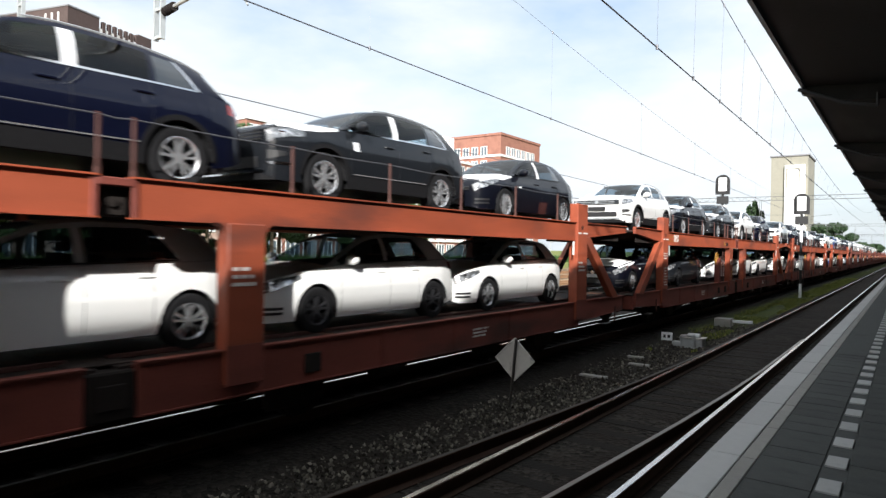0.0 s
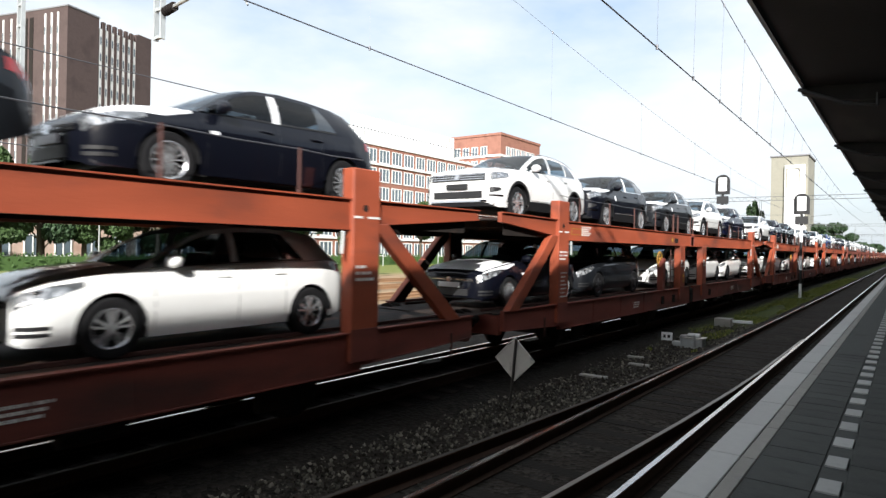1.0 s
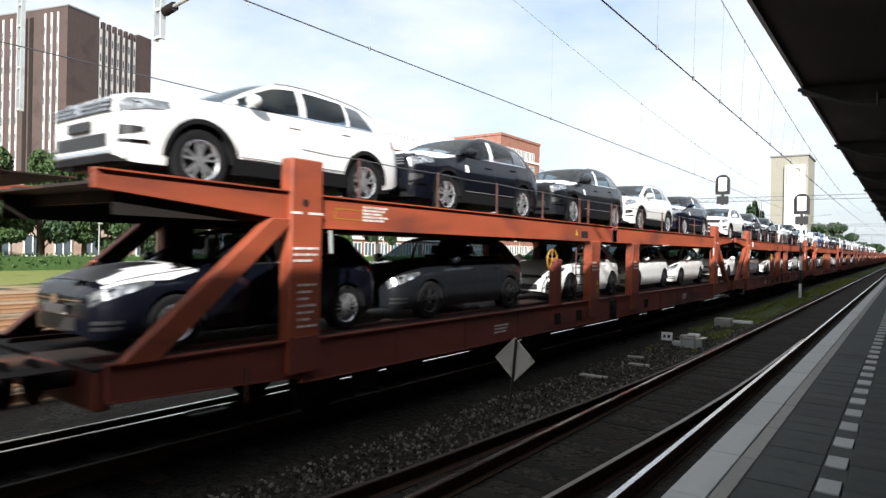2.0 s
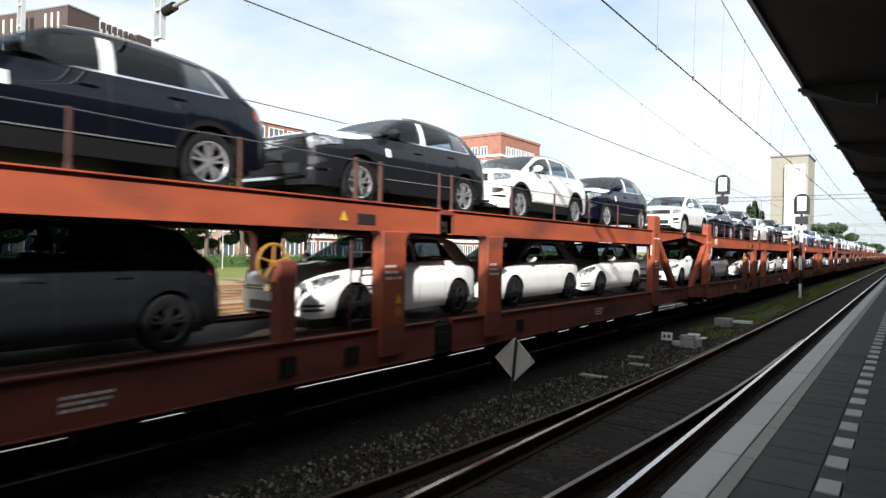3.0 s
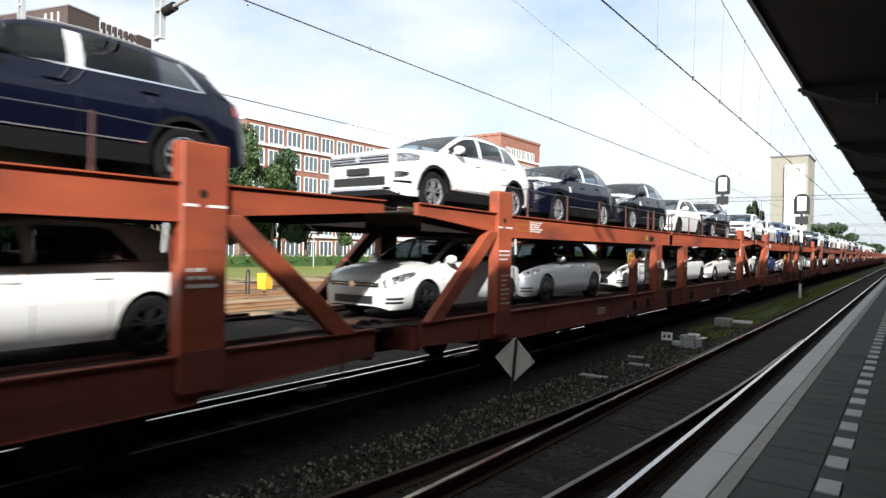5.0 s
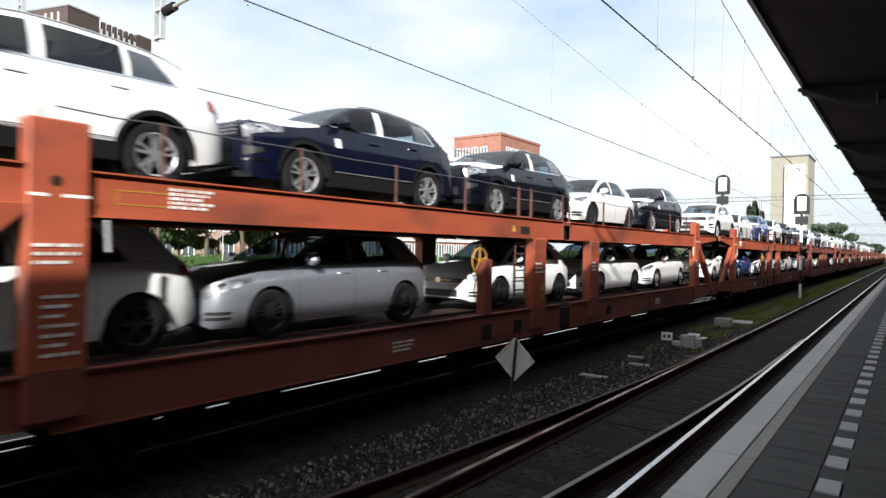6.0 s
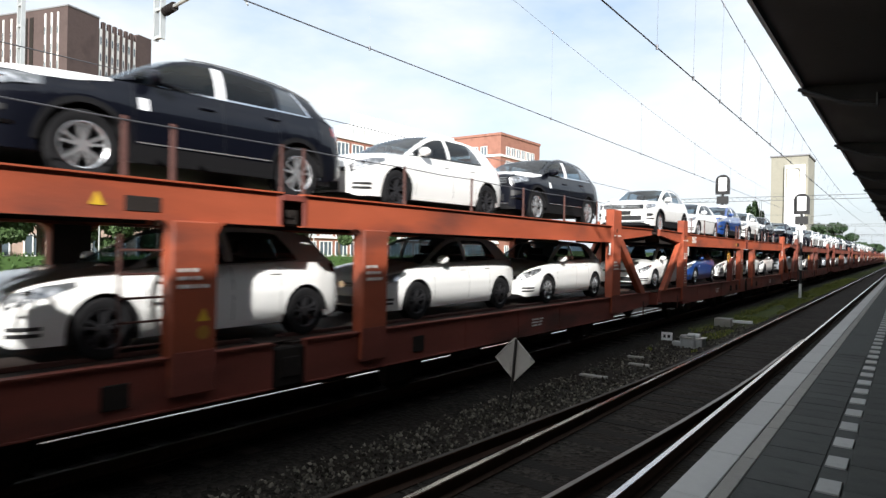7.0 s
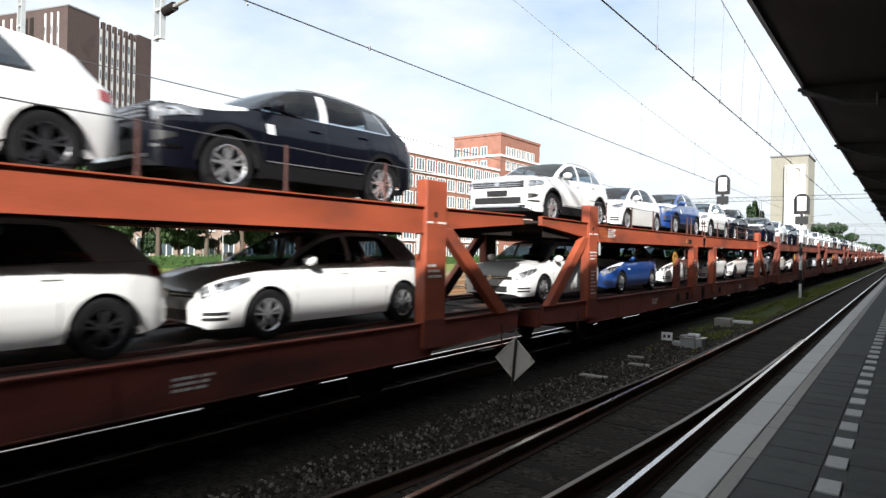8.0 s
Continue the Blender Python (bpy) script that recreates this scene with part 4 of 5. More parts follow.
def wagon(far=False):
    w = tagged(new("car_transporter_wagon"), "dimmed brown-red double-deck car transporter rail wagon" if far else "orange-red double-deck car transporter rail wagon, rust stained", "rail wagon", "wagons of the train")
    HX = 1.48
    J, NP, A, B, E, END = 13.1, 2.8, 11.78, 14.55, 23.62, 26.7
    for s in (1, -1):
        x = s * HX
        # lower side sills
        for y0, y1, zb0, zb1, zt0, zt1 in ((.45, NP, .80, .70, 1.18, 1.18), (NP, J - .25, .62, .62, 1.17, 1.17), (J + .25, E, .62, .62, 1.17, 1.17), (E, 26.35, .70, .80, 1.18, 1.18)):
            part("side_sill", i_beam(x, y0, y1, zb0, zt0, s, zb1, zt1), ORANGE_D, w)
        # upper beams, shallower towards the coupling
        for y0, y1, zb0, zb1, zt0, zt1 in ((.30, NP, 2.84, 2.62, 3.03, 3.0), (NP, J - .16, 2.56, 2.56, 2.985, 2.97), (J + .16, E, 2.56, 2.56, 2.97, 2.985), (E, 26.5, 2.62, 2.83, 2.99, 3.01)):
            part("upper_beam", i_beam(x, y0, y1, zb0, zt0, s, zb1, zt1), DIMMED if far else ORANGE, w)
        # posts
        for y, wd, zt in ((NP, .50, 3.40), (E, .54, 3.40), (A, .52, 2.57), (B, .50, 2.57)):
            bm = bmesh.new()
            box(bm, min(x - s * .16, x + s * .05), max(x - s * .16, x + s * .05), y - wd / 2, y + wd / 2, .78, zt, bev=.015)
            if zt < 3:
                # rounded gussets under the beam, towards the pivot and outwards
                for d in (1, -1):
                    R = .16
                    pts = [(y + d * wd / 2, zt - R)] + [(y + d * (wd / 2 + R - R * math.cos(i * math.pi / 12)), zt - R + R * math.sin(i * math.pi / 12)) for i in range(1, 7)] + [(y + d * wd / 2, zt)]
                    prism(bm, pts, "x", x - s * .13, x + s * .04)
            p = part("post", bm, DIMMED if far else ORANGE, w)
            for i in () if far or y == NP else range(3):
                part("marking", text_line(x + s * .052, s, y - wd * .38, y + wd * (.05 + .12 * i), 2.06 - .085 * i, .04), MARK, p, "white stencilled bars")
            # post foot takes the darker copy, so its shade is in the paint
            far or part("post_base", boxm(min(x, x + s * .053), max(x, x + s * .053), y - wd / 2 + .004, y + wd / 2 - .004, .76, 1.22, bev=.01), ORANGE_D, p, "darker foot, canopy shade in its colour")
            # added dark plate paints the shade on the post's inner face
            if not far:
                part("inner_plate", boxm(min(x - s * .166, x - s * .162), max(x - s * .166, x - s * .162), y - wd / 2 + .01, y + wd / 2 - .01, 1.15, zt - .02), UNDER, p, "inner face coloured as in shade")
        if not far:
            # dark lining holds the shade inside the upper beams
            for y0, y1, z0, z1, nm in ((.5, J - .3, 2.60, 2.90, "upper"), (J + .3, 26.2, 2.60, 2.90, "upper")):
                part("beam_lining", boxm(min(x - s * .108, x - s * .103), max(x - s * .108, x - s * .103), y0, y1, z0, z1), UNDER, w, "inner face of the beam coloured as in shade")
        # diagonal braces
        for ya, za, yb, zb in ((NP - .15, 2.66, .75, 1.15), (E + .12, 2.66, 25.75, 1.15)):
            d = 1 if yb > ya else -1
            pts = [(ya, za), (ya + d * .36, za), (yb + d * .22, zb), (yb - d * .18, zb)]
            dbr = part("diagonal_brace", prism(bmesh.new(), pts, "x", x - s * .12, x + s * .03, bev=.012), DIMMED if far else ORANGE, w)
            # brace gets the same shade plate on its inner side
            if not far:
                part("inner_plate", prism(bmesh.new(), [(a + d * (.02 if i in (0, 3) else -.02), b) for i, (a, b) in enumerate(pts)], "x", x - s * .126, x - s * .122), UNDER, dbr, "inner face coloured as in shade")
        # stanchions and their rope on the upper deck
        st = (3.8, 5.6, 7.4, 9.2, 12.95, 13.29, 15.25, 17.05, 18.87, 20.7, 22.5)
        for y in () if far else st:
            part("stanchion", rod(rod(bmesh.new(), (x - s * .05, y, 2.9), (x - s * .05, y, 3.55), .020, 6), (x - s * .05, y, 2.97), (x - s * .05, y, 3.03), .03, 6), ROD, w)
        bm = bmesh.new()
        for a, b in zip((NP,) + st, st + (E,)):
            rod(bm, (x - s * .05, a, 3.53), (x - s * .05, (a + b) / 2, 3.515), .008, 5)
            rod(bm, (x - s * .05, (a + b) / 2, 3.515), (x - s * .05, b, 3.53), .008, 5)
        part("guard_rope", bm, WIRE, w)
        # lettering fields
        for y, z, wd, n, st_ in ((NP + 1.3, 2.88, .5, 5, .045), (3.3, .98, .0, 0, 0), (7.6, .93, .5, 3, .06), (19.5, .93, .5, 3, .06), (NP, 2.3, .42, 3, .075), (NP + .02, 1.85, .30, 7, .085)):
            for i in () if far else range(n):
                zz = z - i * st_
                xx = x + s * .056 if abs(y - NP) < .1 else x - s * .011
                part("marking", text_line(xx, s, y - wd / 2, y + wd / 2 - .05 * (i % 3), zz, .03), MARK, w, "white stencilled bars")
        xx = x - s * .011
        bm = prism(bmesh.new(), [(10.73, 2.68), (10.87, 2.68), (10.80, 2.81)], "x", xx, xx + s * .004)
        part("warning_triangle", bm, YELLOW, w, "small yellow warning triangle")
        # recesses and steps in the sill
        for y in () if far else (9.9, 11.0, 13.1, 15.6):
            part("sill_pocket", boxm(min(x - s * .02, x + s * .012), max(x - s * .02, x + s * .012), y - .13, y + .13, .74, .98, bev=.008), UNDER, w, "dark pocket in the sill")
        for y in () if far else (1.5, 25.2):
            part("step", boxm(min(x - .1, x + .06), max(x - .1, x + .06), y - .2, y + .2, .52, .55, bev=.006), STEEL, w)
            part("tie_handle", rod(bmesh.new(), (x + s * .06, y + .45, .55), (x + s * .06, y + .45, .95), .018, 6), ROD, w, "thin hand lever")
    # brake wheel on its post and the ladder on one side
    x = HX
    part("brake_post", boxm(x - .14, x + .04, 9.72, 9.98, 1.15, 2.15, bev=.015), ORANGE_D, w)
    bm = bmesh.new()
    n = 22
    for i in range(n):
        a, b = 2 * math.pi * i / n, 2 * math.pi * (i + 1) / n
        rod(bm, (x - .06, 9.70 + .23 * math.cos(a), 2.12 + .23 * math.sin(a)), (x - .06, 9.70 + .23 * math.cos(b), 2.12 + .23 * math.sin(b)), .018, 6)
    for i in range(5):
        a = 2 * math.pi * i / 5 + .3
        rod(bm, (x - .06, 9.70, 2.12), (x - .06, 9.70 + .23 * math.cos(a), 2.12 + .23 * math.sin(a)), .014, 6)
    rod(bm, (x - .1, 9.70, 2.12), (x - .02, 9.70, 2.12), .04, 10)
    part("brake_wheel", bm, BRAKE, w, "yellow hand brake wheel")
    lad = new("ladder"); lad.parent = w
    for y in (11.08, 11.58):
        part("ladder_rail", rod(rod(bmesh.new(), (x - .14, y, 1.12), (x - .14, y, 3.0), .016, 6), (x - .08, y, 2.94), (x - .08, y, 3.56), .034, 8), ROD, lad)
    for i in () if far else range(7):
        part("rung", rod(bmesh.new(), (x - .14, 11.08, 1.3 + i * .24), (x - .14, 11.58, 1.3 + i * .24), .013, 6), ROD, lad)
    # decks: plates with cross ribs
    for y0, y1 in ((.35, J - .1), (J + .1, 26.6)):
        for z, nm in ((LOW - .004, "lower_deck"), (UP - .004, "upper_deck")):
            bm = bmesh.new()
            box(bm, -HX + .1, HX - .1, y0, y1, z - .03, z)
            d = part(nm, bm, DECK, w, "grimy dark steel deck plate")
            rib = None
            for i in () if far else range(9):
                if rib is None:
                    o = part("deck_rib", boxm(-HX + .11, HX - .11, -.04, .04, -.16, -.031), DECK, d)
                    rib = o.data
                else:
                    o = shared("deck_rib", rib, d)
                o.location = (0, y0 + .5 + i * 1.4, z)
            for xx in () if far else (-.95, .95):
                part("wheel_guide", boxm(xx - .02, xx + .02, y0 + .1, y1 - .1, z, z + .05, bev=.006), ROD, d)
    for z in (LOW, UP):
        part("bridge_plate", boxm(-HX + .2, HX - .2, J - .3, J + .3, z - .001, z + .012), DECK, w)
        part("bridge_plate", boxm(-HX + .2, HX - .2, 26.45, 27.2, z - .001, z + .012), DECK, w)
    for s in (1, -1):
        # dark block added to fill the gap between the sills with shade
        part("sill_pivot", boxm(min(s * 1.0, s * 1.46), max(s * 1.0, s * 1.46), J - .24, J + .24, .62, 1.10, bev=.02), UNDER, w, "dark block added for the gap's shade")
    # mid-beam pivots: pin and block darkened as a hole between two rusty end plates
    for s in (1, -1):
        x = s * HX
        bm = boxm(min(x - s * .20, x - s * .09), max(x - s * .20, x - s * .09), J - .155, J + .155, 2.58, 2.92, bev=.02)
        rod(bm, (x - s * .10, J, 2.72), (x - s * .06, J, 2.72), .05, 12)
        part("pivot", bm, UNDER, w, "dark recessed block drawn as a shaded hole")
        for y in (J - .19, J + .19):
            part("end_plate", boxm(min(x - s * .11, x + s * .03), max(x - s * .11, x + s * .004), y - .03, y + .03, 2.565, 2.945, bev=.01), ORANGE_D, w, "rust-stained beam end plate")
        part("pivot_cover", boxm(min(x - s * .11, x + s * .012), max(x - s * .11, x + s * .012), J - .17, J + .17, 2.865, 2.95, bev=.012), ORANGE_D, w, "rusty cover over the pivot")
        if far or s < 0:
            continue
        # stripes, bolt hole and frame painted on the tall posts and the beam
        for y in (NP, E):
            for a, b in ((-.25, -.09), (.02, .25)):
                part("marking", boxm(min(x + s * .0505, x + s * .0545), max(x + s * .0505, x + s * .0545), y + a, y + b, 2.72, 2.75), MARK, w, "white painted stripe")
            part("bolt_hole", rod(bmesh.new(), (x + s * .047, y - .03, 2.86), (x + s * .0535, y - .03, 2.86), .05, 12), UNDER, w, "dark bolt hole")
            part("hook", rod(bmesh.new(), (x + s * .02, y + (.42 if y == NP else -.42), 2.54), (x + s * .02, y + (.44 if y == NP else -.44), 2.24), .022, 6), GALV, w, "pale lashing hook")
        bm = bmesh.new()
        for a, b, c_, d in ((3.32, 3.86, 2.69, 2.705), (3.32, 3.86, 2.82, 2.835), (3.32, 3.335, 2.705, 2.82), (3.845, 3.86, 2.705, 2.82)):
            box(bm, min(x - s * .0145, x - s * .011), max(x - s * .0145, x - s * .011), a, b, c_, d)
        part("marking", bm, BRAKE, w, "yellow painted frame")
        xx = x + s * .0505
        part("warning_triangle", prism(bmesh.new(), [(A + .03, 1.52), (A + .17, 1.52), (A + .10, 1.66)], "x", xx, xx + s * .004), YELLOW, w, "small yellow warning triangle")
        part("warning_disc", rod(bmesh.new(), (xx, A + .10, 1.40), (xx + s * .004, A + .10, 1.40), .075, 16), BRAKE, w, "orange round warning mark")
        part("beam_slot", boxm(min(x - s * .02, x - s * .006), max(x - s * .02, x - s * .006), 11.06, 11.42, 2.64, 2.79, bev=.004), UNDER, w, "dark slot in the beam")
        # web stiffeners along the sills and beams
        for y in (4.6, 6.4, 8.2, 16.9, 18.7, 20.5):
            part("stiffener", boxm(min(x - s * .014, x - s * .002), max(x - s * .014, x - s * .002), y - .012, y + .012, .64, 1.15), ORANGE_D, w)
        # gear hanging under the sills
        for y in (5.2, 7.9, 17.4, 20.2):
            part("brake_cylinder", rod(bmesh.new(), (x - s * .35, y - .3, .52), (x - s * .35, y + .3, .52), .15, 12), UNDER, w)
        for y in (4.2, 9.4, 15.3, 22.3):
            part("hanger", boxm(min(x - s * .30, x - s * .18), max(x - s * .30, x - s * .18), y - .25, y + .25, .30, .64, bev=.02), UNDER, w)
    # underframe
    for y0, y1 in ((.7, J - .35), (J + .35, 26.2)):
        part("underframe", boxm(-.35, .35, y0, y1, .55, 1.0, bev=.02), UNDER, w)
        part("brake_gear", rod(bmesh.new(), (-.8, (y0 + y1) / 2 - 1.2, .62), (.8, (y0 + y1) / 2 - 1.2, .62), .18, 12), UNDER, w)
    for ya in (3.7, 10.2, 16.0, 23.0):
        ws = new("wheelset"); ws.parent = w; ws.location = (0, ya, .42)
        for s in (1, -1):
            part("wheel", lathe(bmesh.new(), [(s * .62, .05), (s * .62, .36), (s * .66, .38), (s * .68, .45), (s * .71, .45), (s * .72, .425), (s * .815, .415), (s * .815, .37), (s * .78, .34), (s * .76, .12), (s * .85, .10), (s * .85, .001)], (0, 0, 0), 28), UNDER, ws, "grimy steel wheel")
            far or part("axle_box", boxm(s * .98 - .13, s * .98 + .13, ya - .16, ya + .16, .28, .60, bev=.02), UNDER, w)
            far or part("leaf_spring", prism(bmesh.new(), [(ya - .6, .74), (ya - .2, .62), (ya + .2, .62), (ya + .6, .74), (ya + .6, .70), (ya + .2, .56), (ya - .2, .56), (ya - .6, .70)], "x", s * .98 - .06, s * .98 + .06), UNDER, w)
        part("axle", rod(bmesh.new(), (-1.05, 0, 0), (1.05, 0, 0), .08, 10), UNDER, ws)
    # buffers and coupling
    for y, d in ((.45, -1), (26.35, 1)):
        for s in (1, -1):
            part("buffer", rod(rod(bmesh.new(), (s * .87, y, 1.0), (s * .87, y + d * .40, 1.0), .10, 12), (s * .87, y + d * .40, 1.0), (s * .87, y + d * .44, 1.0), .22, 16), UNDER, w, smooth=True)
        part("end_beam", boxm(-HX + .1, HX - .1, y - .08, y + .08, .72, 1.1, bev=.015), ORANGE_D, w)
        part("coupling", rod(bmesh.new(), (0, y, .98), (0, y + d * .5, .90), .05, 8), UNDER, w)
    return w


first, first_far = wagon(), wagon(True)
for k in range(-1, N_WAGONS):
    near = k < 3
    w = (first if k == -1 else copy_thing(first, Matrix())) if near else (first_far if k == 3 else copy_thing(first_far, Matrix()))
    rolling.append((w, TRACK, 16.8 + k * PITCH, 0))
    if k < 4:
        for o in w.children:
            if o.name.startswith("wheelset"):
                wheelsets.append((o, o.location.y, o.location.z))


# ---- lineside: sign, cabinets, signals ----
sign = tagged(new("diamond_sign"), "grey back of a diamond-shaped trackside sign on a leaning post", "sign")
m45 = [(-.352, 0), (0, -.352), (.352, 0), (0, .352)]
part("plate", prism(bmesh.new(), m45, "y", -.006, .006, bev=.003), SIGNW, sign, "weathered grey plate")
bm = bmesh.new()
for (a, b), (c_, d) in zip(m45, m45[1:] + m45[:1]):
    rod(bm, (a, -.01, b), (c_, -.01, d), .014, 6)
part("rim", bm, SIGNW, sign)
part("post", rod(bmesh.new(), (-.07, -.03, -.88), (.03, -.03, .34), .024, 8), STEEL, sign, "thin dark post")
sign.matrix_world = pose(-5.22, 9.13, 0.51, 0, 0, 4)

cab = tagged(new("trackside_cabinet"), "small grey point heating box on the verge", "cabinet")
part("housing", boxm(-.30, .30, -.2, .2, -.02, .26, bev=.02), GALV, cab)
part("lid", boxm(-.33, .33, -.23, .23, .262, .30, bev=.012), SIGNW, cab)
part("cable_box", boxm(-.55, -.315, -.12, .12, -.02, .14, bev=.012), GALV, cab)
part("foot_plate", boxm(.31, .52, -.1, .1, -.02, .06, bev=.01), GALV, cab)
part("pipe", rod(rod(rod(bmesh.new(), (-.26, -.26, .0), (-.26, -.26, .34), .03, 8), (-.26, -.26, .34), (.1, -.26, .38), .03, 8), (.1, -.26, .38), (.1, -.26, .0), .03, 8), GALV, cab, "bent grey cable pipe")
part("motor_cover", rod(bmesh.new(), (-.12, -.05, .30), (.2, -.05, .30), .11, 14), GALV, cab, smooth=True)
cab.matrix_world = pose(-4.80, 18.4, -0.33)
mk = tagged(new("marker_plate"), "small white marker plate on a short stake", "sign")
part("stake", rod(bmesh.new(), (0, 0, 0), (0, 0, .42), .02, 6), STEEL, mk)
pl = part("plate", boxm(-.15, .15, -.03, -.02, .28, .50, bev=.004), SIGNAL_W, mk)
part("marking", boxm(-.09, -.03, -.035, -.031, .35, .43), SIGNAL_B, pl, "dark bar")
part("marking", boxm(.02, .09, -.035, -.031, .35, .43), SIGNAL_B, pl, "dark bar")
mk.matrix_world = pose(-5.25, 17.5, -0.35)
c2 = tagged(new("trackside_cabinet"), "weathered concrete junction box with a white board", "cabinet")
part("housing", boxm(-.28, .28, -.25, .25, -.02, .30, bev=.02), CONC, c2)
part("board", boxm(.30, .95, -.05, .05, .16, .26, bev=.01), SIGNAL_W, c2, "white painted board")
c2.matrix_world = pose(-5.35, 24.6, -0.33)
for y, x, l_ in ((14.6, -5.0, .5), (12.6, -5.3, .6), (15.6, -5.45, .4)):
    tagged(part("concrete_offcut", boxm(x - l_ / 2, x + l_ / 2, y - .08, y + .08, -.35, -.29, bev=.012), CONC), "flat concrete slab lying on the ballast", "slab", "slabs on the verge")


def light_signal(x, y, top, base, label, lower):
    """Black board with a rounded head and a white panel on a banded mast."""
    s = tagged(new("railway_signal"), label, "railway signal")
    w, h = .44, 1.30
    pts = [(-w, -h), (w, -h), (w, -w * .95)] + [(w * math.cos(a * math.pi / 10), -w * .95 + w * .95 * math.sin(a * math.pi / 10)) for a in range(1, 10)] + [(-w, -w * .95)]
    board = part("signal_board", prism(bmesh.new(), pts, "y", -.05, .05, bev=.01), SIGNAL_B, s)
    part("white_panel", boxm(-.25, .25, -.075, -.055, -1.08, -.20, bev=.02), SIGNAL_W, board, "bright white panel")
    for sx in (-1, 1):
        part("hood_edge", boxm(sx * .30 - .02, sx * .30 + .02, -.16, -.055, -1.12, -.16), SIGNAL_B, board)
    n = 6
    for i in range(n):
        za, zb = base - top + (top - h - base) * i / n, base - top + (top - h - base) * (i + 1) / n
        part("mast_band", rod(bmesh.new(), (0, .1, za), (0, .1, zb), .085, 10), SIGNAL_W if i % 2 == 0 else SIGNAL_B, s)
    part("mast_head", rod(bmesh.new(), (0, .1, -h - .001), (0, .1, -.4), .06, 10), SIGNAL_B, s)
    if lower:
        part("lower_board", boxm(-.36, .36, -.05, .05, -h - .62, -h - .12, bev=.02), SIGNAL_B, s)
        part("number_bar", boxm(-.25, .25, -.07, -.055, -h - .98, -h - .72, bev=.01), SIGNAL_W, s, "white plate")
    part("service_ladder", rod(rod(bmesh.new(), (-.16, .25, base - top), (-.16, .25, -h), .015, 6), (.16, .25, base - top), (.16, .25, -h), .015, 6), SIGNAL_B, s)
    s.matrix_world = pose(x, y, top, 0, 0, 6)


light_signal(-5.3, 44.5, 6.15, -0.33, "black round-topped railway signal on a banded mast by the track", True)
light_signal(-9.8, 44.0, 7.5, -0.3, "black round-topped railway signal beyond the train", True)


# ---- overhead line ----
def wire(name, pts, r, label):
    bm = bmesh.new()
    rings = [[bm.verts.new((x + r * math.cos(i * 1.2566), y, z + r * math.sin(i * 1.2566))) for i in range(5)] for x, y, z in pts]
    for a, b in zip(rings, rings[1:]):
        for i in range(5):
            bm.faces.new((a[i], b[i], b[(i + 1) % 5], a[(i + 1) % 5]))
    return tagged(part(name, bm, WIRE), label, "overhead wire", "overhead wires")


def sagged(x, y, lo, hi):
    """Messenger height: high at the portals, low between them."""
    f = ((y - 5.4) % 84.6) / 84.6
    return lo + (hi - lo) * (2 * f - 1) ** 2


def stagger(x, y):
    """The near contact wire swings sideways along its run."""
    return x if x < -5 else lerp([(5.4, -2.96), (39, -3.20), (60, -3.28), (90, -3.15), (140, -2.9), (264, -3.0)], y)


for x, zc, lo, hi in ((-2.97, 5.33, 5.75, 7.95), (-7.5, 5.75, 6.6, 8.9), (-12.0, 5.58, 0, 0)):
    ys = [-30 + 6 * i for i in range(50)]
    wire("contact_wire", [(stagger(x, y), y, zc) for y in ys], .0105 if x > -5 else .011, "taut copper contact wire over the track")
    if not lo:
        continue
    wire("messenger_wire", [(x, y, sagged(x, y, lo, hi)) for y in [-30 + 2.83 * i for i in range(104)]], .007 if x > -5 else .004, "sagging carrier wire above the contact wire")
    for y in [9.2 + 1.98 * i for i in range(16)] if x > -5 else [7.9 + 6.85 * i for i in range(8)]:
        xc = stagger(x, y)
        bm = rod(bmesh.new(), (xc, y, zc), (x, y, sagged(x, y, lo, hi)), .0018, 4)
        rod(bm, (xc, y, zc - .03), (xc, y, zc + .04), .020, 6)
        rod(bm, (x, y, sagged(x, y, lo, hi) - .03), (x, y, sagged(x, y, lo, hi) + .03), .018, 6)
        tagged(part("dropper", bm, WIRE), "thin dropper with a clamp between the wires", "dropper", "droppers of the overhead line")


